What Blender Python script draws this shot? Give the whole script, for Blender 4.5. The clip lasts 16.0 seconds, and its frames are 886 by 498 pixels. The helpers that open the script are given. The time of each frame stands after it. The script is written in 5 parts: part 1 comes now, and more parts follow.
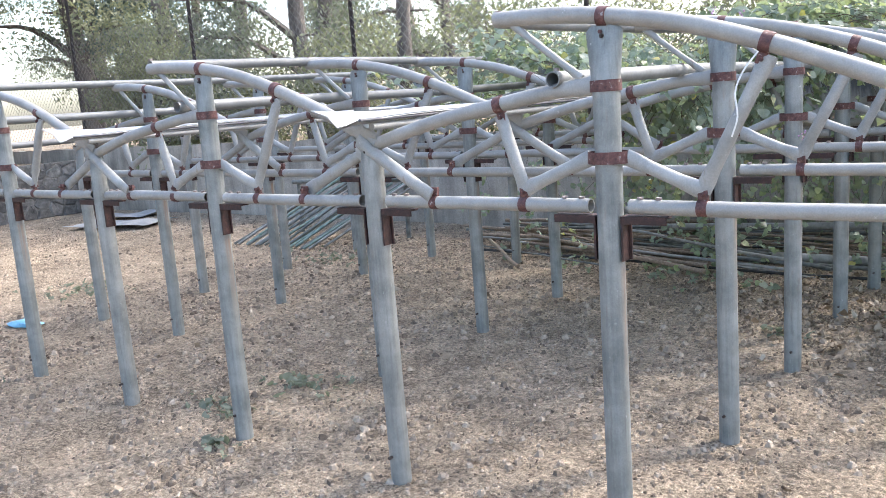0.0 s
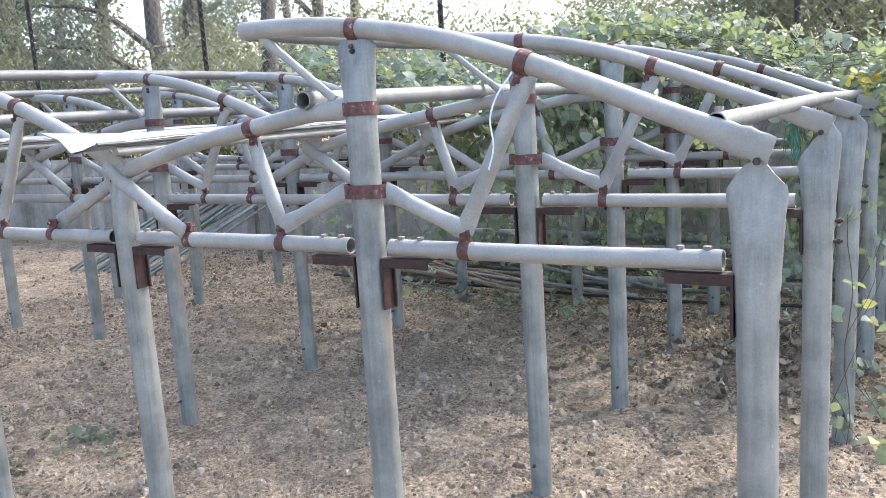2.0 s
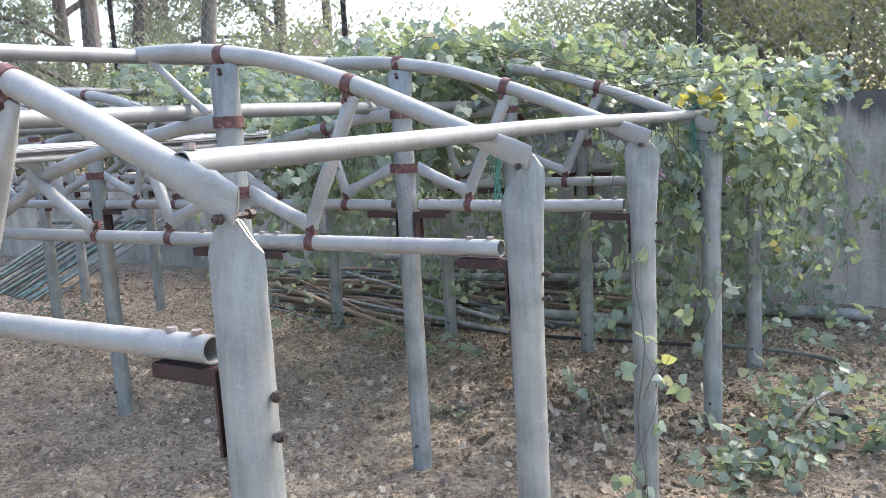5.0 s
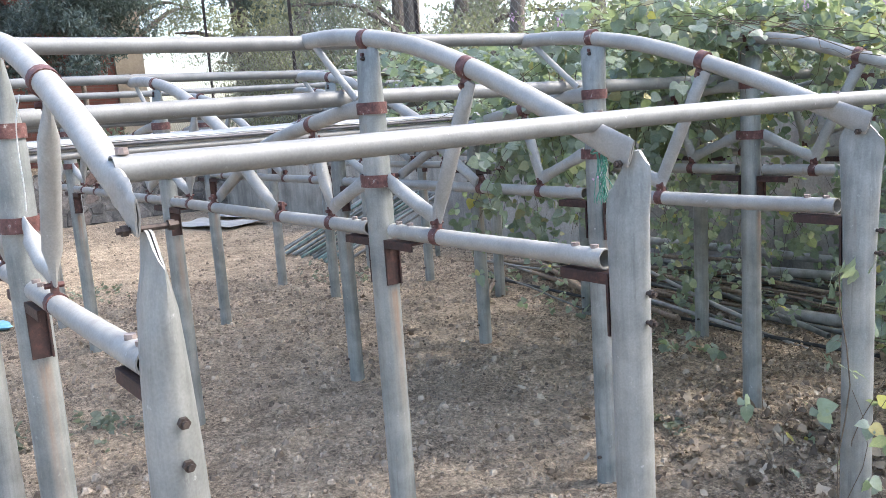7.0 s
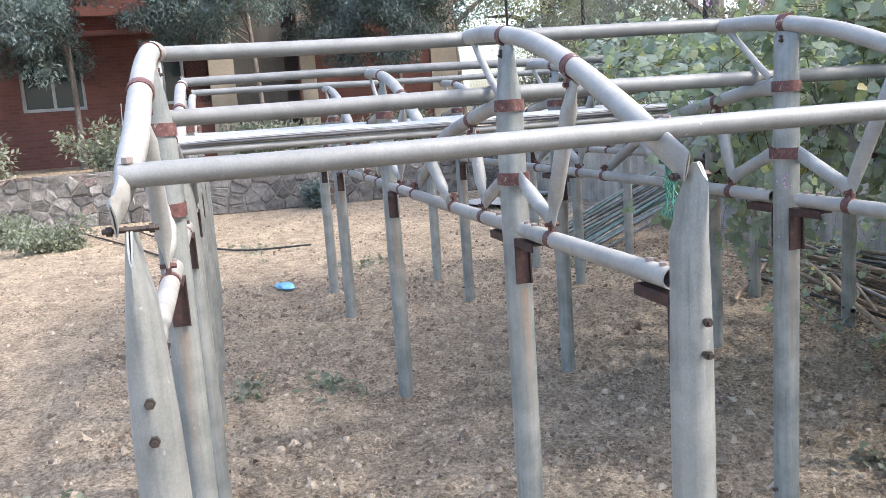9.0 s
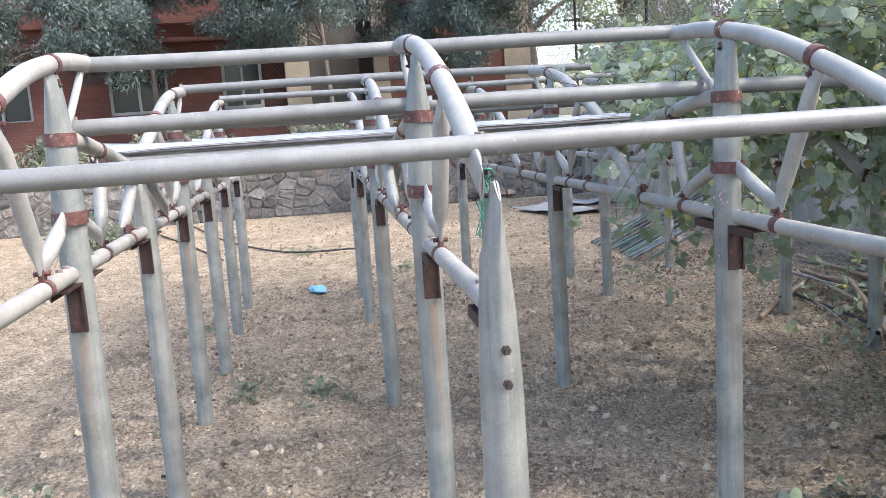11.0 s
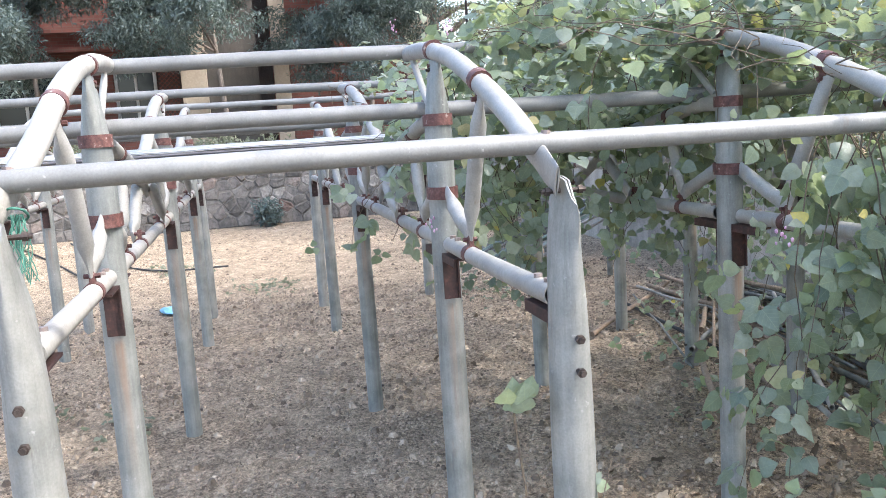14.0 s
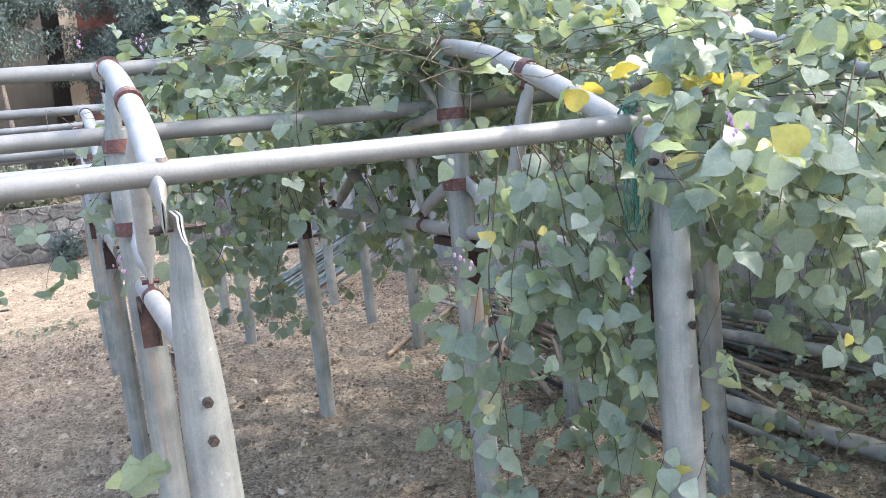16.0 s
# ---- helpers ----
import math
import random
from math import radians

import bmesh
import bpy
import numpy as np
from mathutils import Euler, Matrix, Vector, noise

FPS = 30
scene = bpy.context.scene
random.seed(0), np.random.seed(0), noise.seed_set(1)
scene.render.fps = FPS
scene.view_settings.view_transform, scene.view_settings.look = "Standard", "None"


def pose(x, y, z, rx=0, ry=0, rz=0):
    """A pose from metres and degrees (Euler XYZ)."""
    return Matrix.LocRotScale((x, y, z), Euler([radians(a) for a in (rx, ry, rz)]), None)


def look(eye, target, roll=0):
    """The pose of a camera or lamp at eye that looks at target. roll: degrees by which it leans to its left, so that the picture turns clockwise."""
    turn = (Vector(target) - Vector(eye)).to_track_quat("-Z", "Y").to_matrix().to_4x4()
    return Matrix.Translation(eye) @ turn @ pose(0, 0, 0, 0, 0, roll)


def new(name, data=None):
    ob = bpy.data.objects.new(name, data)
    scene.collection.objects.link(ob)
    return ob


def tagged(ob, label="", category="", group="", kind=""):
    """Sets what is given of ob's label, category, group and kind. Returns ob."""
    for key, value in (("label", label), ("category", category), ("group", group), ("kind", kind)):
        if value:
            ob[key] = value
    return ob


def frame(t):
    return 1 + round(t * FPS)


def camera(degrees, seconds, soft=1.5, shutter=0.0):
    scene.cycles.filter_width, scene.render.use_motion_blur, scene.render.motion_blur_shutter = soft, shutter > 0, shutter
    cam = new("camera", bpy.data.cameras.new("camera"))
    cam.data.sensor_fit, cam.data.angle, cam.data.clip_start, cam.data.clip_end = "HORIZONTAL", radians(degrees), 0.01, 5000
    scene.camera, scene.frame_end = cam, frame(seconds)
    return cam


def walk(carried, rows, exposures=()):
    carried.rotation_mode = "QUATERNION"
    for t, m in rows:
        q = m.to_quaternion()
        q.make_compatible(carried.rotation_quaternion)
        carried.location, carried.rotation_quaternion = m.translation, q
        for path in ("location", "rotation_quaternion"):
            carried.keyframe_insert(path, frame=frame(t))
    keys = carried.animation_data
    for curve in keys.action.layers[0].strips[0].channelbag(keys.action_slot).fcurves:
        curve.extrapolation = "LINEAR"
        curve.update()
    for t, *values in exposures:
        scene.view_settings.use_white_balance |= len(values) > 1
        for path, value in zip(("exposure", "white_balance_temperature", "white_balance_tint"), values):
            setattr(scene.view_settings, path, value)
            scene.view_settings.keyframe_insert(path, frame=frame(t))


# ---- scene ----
cam = camera(55.7, 16.0, 0.5)
PATH = [
    (0, (-0.029, 0.034, 1.401), (-1.257, 1.573, 1.046), -4.3),
    (0.5, (-0.102, 0.167, 1.403), (-1.271, 1.752, 1.054), -4.8),
    (1, (-0.133, 0.269, 1.403), (-1.233, 1.904, 1.06), -4.8),
    (1.5, (-0.044, 0.39, 1.393), (-1.107, 2.05, 1.056), -4.1),
    (2, (0.093, 0.523, 1.394), (-0.93, 2.209, 1.058), -3.6),
    (2.5, (0.174, 0.671, 1.377), (-0.804, 2.386, 1.058), -3.5),
    (3, (0.245, 0.859, 1.384), (-0.698, 2.598, 1.091), -3.5),
    (3.5, (0.358, 0.976, 1.376), (-0.58, 2.72, 1.094), -3.5),
    (3.7, (0.419, 1.038, 1.375), (-0.524, 2.78, 1.096), -3.3),
    (5.8, (0.733, 1.575, 1.37), (-0.485, 3.128, 1.041), -3.4),
    (6, (0.771, 1.64, 1.381), (-0.516, 3.136, 1.056), -3.2),
    (6.5, (0.873, 1.753, 1.39), (-0.567, 3.103, 1.066), -3.9),
    (7, (0.888, 1.87, 1.378), (-0.712, 3.026, 1.055), -4.0),
    (7.5, (0.885, 2.033, 1.373), (-0.84, 2.986, 1.034), -4.4),
    (8, (0.947, 2.166, 1.374), (-0.878, 2.907, 1.031), -4.6),
    (8.5, (1.049, 2.264, 1.393), (-0.829, 2.866, 1.063), -4.2),
    (8.7, (1.085, 2.289, 1.395), (-0.81, 2.841, 1.068), -4.1),
    (10.8, (1.113, 2.784, 1.376), (-0.843, 3.079, 1.082), -3.9),
    (11, (1.15, 2.838, 1.38), (-0.807, 3.116, 1.082), -3.8),
    (11.5, (1.196, 2.925, 1.383), (-0.763, 3.198, 1.087), -4.0),
    (12, (1.17, 3.026, 1.378), (-0.784, 3.32, 1.069), -4.1),
    (12.5, (1.094, 3.146, 1.369), (-0.853, 3.492, 1.068), -4.1),
    (13, (1.085, 3.246, 1.385), (-0.856, 3.604, 1.064), -4.5),
    (13.5, (1.095, 3.349, 1.374), (-0.847, 3.733, 1.087), -4.1),
    (14, (1.148, 3.476, 1.374), (-0.782, 3.917, 1.091), -3.8),
    (14.5, (1.169, 3.589, 1.376), (-0.739, 4.099, 1.066), -5.2),
    (15, (1.069, 3.691, 1.382), (-0.794, 4.345, 1.065), -5.3),
    (15.5, (1.05, 3.804, 1.389), (-0.777, 4.558, 1.087), -5.0),
    (16, (1.064, 3.861, 1.357), (-0.747, 4.66, 1.077), -6.1),
]
walk(cam, [(t, look(eye, target, roll)) for t, eye, target, roll in PATH], [(0.0, 2.36), (7.0, 2.31), (8.5, 2.26), (11.0, 2.21), (13.0, 2.37), (14.5, 2.6), (16.0, 2.64)])

# ---- light ----
SUN_DIR = Vector((0.48, 0.86, 1.15)).normalized()
world = bpy.data.worlds.new("sky")
scene.world = world
world.use_nodes = True
_n = world.node_tree.nodes
_sky = _n.new("ShaderNodeTexSky")
_sky.sky_type = "NISHITA"
_sky.sun_disc = False
_sky.sun_elevation = math.asin(SUN_DIR.z)
_sky.sun_rotation = math.atan2(SUN_DIR.x, SUN_DIR.y)
_sky.air_density, _sky.dust_density, _sky.ozone_density = 1.0, 3.0, 1.0
world.node_tree.links.new(_sky.outputs[0], _n["Background"].inputs[0])
_n["Background"].inputs[1].default_value = 0.15
sun_data = bpy.data.lights.new("sun", "SUN")
sun_data.energy, sun_data.angle, sun_data.color = 1.25, radians(2.5), (1.0, 0.95, 0.9)
sun = new("sun", sun_data)
sun.matrix_world = look(SUN_DIR * 60, (0, 0, 0))


# ---- materials ----
def base_mat(name, rough=0.7, metal=0.0, spec=0.4):
    m = bpy.data.materials.new(name)
    m.use_nodes = True
    nt = m.node_tree
    b = nt.nodes["Principled BSDF"]
    b.inputs["Roughness"].default_value = rough
    b.inputs["Metallic"].default_value = metal
    b.inputs["Specular IOR Level"].default_value = spec
    return m, nt, b


def coords(nt, scale=(1, 1, 1)):
    tc = nt.nodes.new("ShaderNodeTexCoord")
    mp = nt.nodes.new("ShaderNodeMapping")
    mp.inputs["Scale"].default_value = scale
    nt.links.new(tc.outputs["Object"], mp.inputs["Vector"])
    return mp.outputs[0]


def world_coords(nt, scale=(1, 1, 1)):
    g = nt.nodes.new("ShaderNodeNewGeometry")
    mp = nt.nodes.new("ShaderNodeMapping")
    mp.inputs["Scale"].default_value = scale
    nt.links.new(g.outputs["Position"], mp.inputs["Vector"])
    return mp.outputs[0]


def noise_tex(nt, vec, scale, detail=4.0, rough=0.6):
    n = nt.nodes.new("ShaderNodeTexNoise")
    n.inputs["Scale"].default_value = scale
    n.inputs["Detail"].default_value = detail
    n.inputs["Roughness"].default_value = rough
    nt.links.new(vec, n.inputs["Vector"])
    return n.outputs["Fac"]


def ramp(nt, fac, stops):
    r = nt.nodes.new("ShaderNodeValToRGB")
    e = r.color_ramp.elements
    while len(e) < len(stops):
        e.new(0.5)
    for el, (p, c) in zip(e, stops):
        el.position = p
        el.color = (*c, 1)
    nt.links.new(fac, r.inputs[0])
    return r.outputs[0]


def mix(nt, fac, a, b, mode="MIX"):
    m = nt.nodes.new("ShaderNodeMix")
    m.data_type = "RGBA"
    m.blend_type = mode
    for k, v in ((0, fac), (6, a), (7, b)):
        if isinstance(v, (int, float)):
            m.inputs[k].default_value = v
        elif isinstance(v, tuple):
            m.inputs[k].default_value = (*v, 1)
        else:
            nt.links.new(v, m.inputs[k])
    return m.outputs[2]


def bump(nt, b, height, strength, dist=0.01):
    n = nt.nodes.new("ShaderNodeBump")
    n.inputs["Strength"].default_value = strength
    n.inputs["Distance"].default_value = dist
    nt.links.new(height, n.inputs["Height"])
    nt.links.new(n.outputs[0], b.inputs["Normal"])


def galvanized(name, dark, light, rough, metal, streak=(60, 60, 3), rust=0.0, stain=False, wear=1.0):
    m, nt, b = base_mat(name, rough, metal, 0.5)
    w = world_coords(nt)
    big = noise_tex(nt, w, 9.0, 5.0)
    st = noise_tex(nt, world_coords(nt, streak), 1.0, 4.0)
    fine = noise_tex(nt, w, 240.0, 2.0)
    mid = noise_tex(nt, w, 38.0, 4.0, 0.7)
    c = ramp(nt, big, [(0.3, dark), (0.68, light)])
    c = mix(nt, 0.35, c, ramp(nt, st, [(0.3, dark), (0.7, light)]))
    c = mix(nt, 0.12, c, ramp(nt, fine, [(0.35, (0.16, 0.16, 0.16)), (0.65, (0.75, 0.75, 0.74))]), "OVERLAY")
    scuff = ramp(nt, noise_tex(nt, world_coords(nt, (90, 90, 22)), 1.0, 5.0, 0.75), [(0.58, (0, 0, 0)), (0.72, (0.32 * wear,) * 3)])
    c = mix(nt, scuff, c, (0.42, 0.42, 0.405))
    drip = ramp(nt, noise_tex(nt, world_coords(nt, (48, 48, 4)), 1.0, 5.0, 0.7), [(0.58, (0, 0, 0)), (0.74, (0.5 * wear,) * 3)])
    c = mix(nt, drip, c, (0.085, 0.088, 0.082))
    chips = ramp(nt, mid, [(0.66, (0, 0, 0)), (0.76, (0.45, 0.45, 0.45))])
    c = mix(nt, chips, c, (0.66, 0.66, 0.64))
    if rust:
        rs = ramp(nt, noise_tex(nt, world_coords(nt, (30, 30, 5)), 1.0, 5.0), [(0.64, (0, 0, 0)), (0.74, (rust, rust, rust))])
        c = mix(nt, rs, c, (0.20, 0.11, 0.06))
    if stain:
        oc = nt.nodes.new("ShaderNodeTexCoord")
        sp = nt.nodes.new("ShaderNodeSeparateXYZ")
        nt.links.new(oc.outputs["Object"], sp.inputs[0])

        ab = nt.nodes.new("ShaderNodeMath")
        ab.operation = "ABSOLUTE"
        nt.links.new(sp.outputs[1], ab.inputs[0])
        near = ramp(nt, ab.outputs[0], [(0.008, (1, 1, 1)), (0.02, (0, 0, 0))])
        zr = ramp(nt, sp.outputs[2], [(0.45, (0, 0, 0)), (0.88, (1, 1, 1)), (0.905, (0, 0, 0))])
        mk = mix(nt, 1.0, near, zr, "MULTIPLY")
        mk = mix(nt, 1.0, mk, ramp(nt, st, [(0.35, (0.1,) * 3), (0.6, (1, 1, 1))]), "MULTIPLY")
        c = mix(nt, mk, c, mix(nt, 0.7, c, (0.21, 0.115, 0.06)))
    nt.links.new(c, b.inputs["Base Color"])
    rr = ramp(nt, mid, [(0.3, (rough - 0.1,) * 3), (0.7, (rough + 0.15,) * 3)])
    nt.links.new(rr, b.inputs["Roughness"])
    bump(nt, b, mid, 0.12, 0.0015)
    return m


M_POST = galvanized("galvanized_post", (0.112, 0.126, 0.124), (0.3, 0.31, 0.3), 0.5, 0.25, (70, 70, 2.5), 0.35, True)
M_POST_PLAIN = galvanized("galvanized_side_post", (0.135, 0.143, 0.138), (0.325, 0.328, 0.312), 0.5, 0.25, (70, 70, 2.5), 0.2)
# Same pipe in two tones: the paler one has sunlight in its colour.
M_PIPE = galvanized("sunlit_pipe", (0.21, 0.204, 0.19), (0.345, 0.337, 0.316), 0.54, 0.1, (14, 14, 14), 0.25, wear=0.2)
M_PURLIN = galvanized("darker_long_pipe", (0.14, 0.142, 0.139), (0.235, 0.238, 0.233), 0.54, 0.15, (14, 14, 14), 0.25, wear=0.15)
M_STRUT = galvanized("weathered_pipe", (0.21, 0.209, 0.2), (0.36, 0.358, 0.342), 0.5, 0.12, (20, 20, 20), 0.5, wear=0.5)


def simple(name, stops, scale, rough, metal=0.0, b_strength=0.3, b_dist=0.004, detail=5.0, fine=None, w=True, stretch=(1, 1, 1)):
    m, nt, b = base_mat(name, rough, metal)
    v = world_coords(nt, stretch) if w else coords(nt, stretch)
    f = noise_tex(nt, v, scale, detail, 0.65)
    c = ramp(nt, f, stops)
    if fine:
        f2 = noise_tex(nt, v, fine[0], 3.0, 0.7)
        c = mix(nt, fine[1], c, ramp(nt, f2, [(0.3, (0.12, 0.12, 0.12)), (0.7, (0.85, 0.85, 0.85))]), "OVERLAY")
        bump(nt, b, f2, b_strength, b_dist)
    else:
        bump(nt, b, f, b_strength, b_dist)
    nt.links.new(c, b.inputs["Base Color"])
    return m


M_PRIMER = simple("red_oxide_primer", [(0.32, (0.045, 0.022, 0.02)), (0.5, (0.1, 0.042, 0.038)), (0.62, (0.13, 0.062, 0.054)), (0.68, (0.3, 0.27, 0.25))], 55, 0.62, 0.0, 0.3, 0.002, fine=(160, 0.35))
M_BRACKET = simple("dark_red_bracket", [(0.3, (0.017, 0.01, 0.009)), (0.55, (0.038, 0.017, 0.015)), (0.74, (0.085, 0.036, 0.029))], 45, 0.6, 0.0, 0.3, 0.002, fine=(160, 0.35))
M_BOLT = simple("rusty_bolt", [(0.3, (0.03, 0.023, 0.02)), (0.7, (0.1, 0.078, 0.068))], 90, 0.6, 0.5)
M_NUT = simple("dull_bolt_head", [(0.3, (0.16, 0.12, 0.11)), (0.7, (0.34, 0.29, 0.27))], 90, 0.55, 0.3)
M_SHEET = simple("zinc_sheet", [(0.3, (0.3, 0.31, 0.315)), (0.7, (0.5, 0.5, 0.495))], 6, 0.42, 0.35, 0.15, 0.003, fine=(80, 0.2))
M_SHEET_DARK = simple("dark_gutter_lip", [(0.3, (0.06, 0.06, 0.065)), (0.7, (0.14, 0.14, 0.15))], 12, 0.55, 0.2)
M_DARKPIPE = simple("old_dark_pipe", [(0.3, (0.07, 0.075, 0.07)), (0.7, (0.22, 0.22, 0.2))], 14, 0.6, 0.1)
M_OLDPIPE = simple("old_pale_pipe", [(0.3, (0.15, 0.145, 0.13)), (0.7, (0.34, 0.33, 0.31))], 14, 0.6)
M_GREENPIPE = simple("green_grey_rod", [(0.3, (0.08, 0.13, 0.11)), (0.7, (0.25, 0.3, 0.27))], 20, 0.6)
M_ROPE = simple("green_twine", [(0.3, (0.02, 0.1, 0.078)), (0.7, (0.08, 0.25, 0.19))], 120, 0.7)
M_CLOTH = simple("pale_strap", [(0.3, (0.6, 0.6, 0.58)), (0.7, (0.8, 0.8, 0.78))], 60, 0.7)
M_BARK = simple("tree_bark", [(0.3, (0.07, 0.06, 0.055)), (0.7, (0.2, 0.17, 0.15))], 9, 0.9, 0.0, 0.8, 0.02, fine=(40, 0.4), stretch=(1, 1, 0.3))
M_STEM = simple("vine_stem", [(0.3, (0.05, 0.035, 0.03)), (0.7, (0.14, 0.11, 0.07))], 60, 0.8)
M_TWIG = simple("dry_twig", [(0.3, (0.14, 0.1, 0.07)), (0.7, (0.3, 0.23, 0.17))], 50, 0.85)
# Iron of the fence posts, also the painted shade in house recesses.
M_IRON_AND_RECESS = simple("dark_iron_and_recess", [(0.3, (0.035, 0.03, 0.03)), (0.7, (0.09, 0.07, 0.065))], 30, 0.65, 0.2)
M_WIRE = simple("chain_link_wire", [(0.3, (0.16, 0.15, 0.13)), (0.7, (0.3, 0.28, 0.25))], 30, 0.55, 0.4)


def brick_material():
    m, nt, b = base_mat("red_brick", 0.85)
    g = nt.nodes.new("ShaderNodeNewGeometry")
    sp = nt.nodes.new("ShaderNodeSeparateXYZ")
    cb = nt.nodes.new("ShaderNodeCombineXYZ")
    nt.links.new(g.outputs["Position"], sp.inputs[0])
    add = nt.nodes.new("ShaderNodeMath")
    nt.links.new(sp.outputs[0], add.inputs[0])
    nt.links.new(sp.outputs[1], add.inputs[1])
    nt.links.new(add.outputs[0], cb.inputs[0])
    nt.links.new(sp.outputs[2], cb.inputs[1])
    t = nt.nodes.new("ShaderNodeTexBrick")
    t.inputs["Scale"].default_value = 1.0
    t.inputs["Brick Width"].default_value = 0.23
    t.inputs["Row Height"].default_value = 0.076
    t.inputs["Mortar Size"].default_value = 0.008
    t.inputs["Color1"].default_value = (0.125, 0.048, 0.04, 1)
    t.inputs["Color2"].default_value = (0.165, 0.063, 0.052, 1)
    t.inputs["Mortar"].default_value = (0.13, 0.082, 0.07, 1)
    nt.links.new(cb.outputs[0], t.inputs["Vector"])
    big = noise_tex(nt, world_coords(nt), 0.9, 5.0)
    c = mix(nt, 0.35, t.outputs["Color"], ramp(nt, big, [(0.3, (0.2,) * 3), (0.7, (0.75,) * 3)]), "OVERLAY")
    nt.links.new(c, b.inputs["Base Color"])
    bump(nt, b, t.outputs["Fac"], -0.4, 0.01)
    return m


M_BRICK = brick_material()
M_CREAM = simple("cream_plaster", [(0.3, (0.3, 0.262, 0.21)), (0.7, (0.44, 0.385, 0.315))], 1.2, 0.85, fine=(20, 0.15))
M_WHITE = simple("white_frame", [(0.3, (0.3, 0.32, 0.34)), (0.7, (0.45, 0.47, 0.49))], 5, 0.6)
M_MORTAR = simple("wall_mortar", [(0.3, (0.12, 0.11, 0.098)), (0.7, (0.22, 0.2, 0.18))], 6, 0.95, fine=(50, 0.4))
M_BLUE = simple("blue_plastic", [(0.3, (0.1, 0.28, 0.45)), (0.7, (0.25, 0.5, 0.65))], 30, 0.4)
M_BLACK = simple("black_rubber", [(0.3, (0.015, 0.015, 0.015)), (0.7, (0.04, 0.04, 0.04))], 30, 0.6)


def concrete_material():
    m, nt, b = base_mat("stained_concrete", 0.9)
    w = world_coords(nt)
    big = noise_tex(nt, w, 1.3, 5.0, 0.65)
    run = noise_tex(nt, world_coords(nt, (5, 5, 0.5)), 1.0, 5.0, 0.7)
    fine = noise_tex(nt, w, 55, 4.0, 0.7)
    c = ramp(nt, big, [(0.32, (0.25, 0.225, 0.195)), (0.5, (0.43, 0.39, 0.34)), (0.7, (0.6, 0.545, 0.475))])
    c = mix(nt, 0.5, c, ramp(nt, run, [(0.35, (0.07, 0.07, 0.07)), (0.65, (0.5, 0.48, 0.46))]), "OVERLAY")
    c = mix(nt, 0.3, c, ramp(nt, fine, [(0.3, (0.15,) * 3), (0.7, (0.8,) * 3)]), "OVERLAY")
    g = nt.nodes.new("ShaderNodeNewGeometry")
    sp = nt.nodes.new("ShaderNodeSeparateXYZ")
    nt.links.new(g.outputs["Position"], sp.inputs[0])
    ad = nt.nodes.new("ShaderNodeMath")
    ad.operation = "MULTIPLY_ADD"
    nt.links.new(run, ad.inputs[0])
    ad.inputs[1].default_value = 0.9
    nt.links.new(sp.outputs[2], ad.inputs[2])
    half = nt.nodes.new("ShaderNodeMath")
    half.operation = "MULTIPLY"
    half.inputs[1].default_value = 0.5
    nt.links.new(ad.outputs[0], half.inputs[0])
    mould = ramp(nt, half.outputs[0], [(0.80, (0, 0, 0)), (0.87, (0.85, 0.85, 0.85))])
    c = mix(nt, mould, c, (0.045, 0.045, 0.045))
    nt.links.new(c, b.inputs["Base Color"])
    bump(nt, b, fine, 0.5, 0.006)
    return m


M_CONCRETE = concrete_material()


def soil_material():
    m, nt, b = base_mat("dry_sandy_soil", 0.95, 0.0, 0.15)
    w = world_coords(nt)
    big = noise_tex(nt, w, 0.9, 5.0, 0.6)
    mid = noise_tex(nt, w, 7.0, 6.0, 0.7)
    fine = noise_tex(nt, w, 42.0, 5.0, 0.75)
    c = ramp(nt, big, [(0.3, (0.31, 0.25, 0.187)), (0.55, (0.425, 0.345, 0.257)), (0.75, (0.515, 0.42, 0.315))])
    c = mix(nt, 0.45, c, ramp(nt, mid, [(0.36, (0.17, 0.132, 0.098)), (0.58, (0.59, 0.48, 0.357))]))
    c = mix(nt, 0.85, c, ramp(nt, fine, [(0.32, (0.1, 0.095, 0.09)), (0.66, (0.88, 0.87, 0.86))]), "OVERLAY")
    grit = noise_tex(nt, w, 190.0, 3.0, 0.8)
    c = mix(nt, 0.65, c, ramp(nt, grit, [(0.35, (0.12, 0.12, 0.12)), (0.65, (0.86, 0.86, 0.86))]), "OVERLAY")
    patch = ramp(nt, noise_tex(nt, w, 2.3, 4.0, 0.65), [(0.45, (0, 0, 0)), (0.62, (1, 1, 1))])
    crumb = ramp(nt, noise_tex(nt, w, 75.0, 3.0, 0.7), [(0.5, (0, 0, 0)), (0.58, (0.8, 0.8, 0.8))])
    c = mix(nt, mix(nt, 1.0, patch, crumb, "MULTIPLY"), c, (0.095, 0.073, 0.055))
    nt.links.new(c, b.inputs["Base Color"])
    add = nt.nodes.new("ShaderNodeMath")
    add.operation = "ADD"
    nt.links.new(mid, add.inputs[0])
    nt.links.new(fine, add.inputs[1])
    bump(nt, b, add.outputs[0], 1.0, 0.06)
    return m


M_SOIL = soil_material()


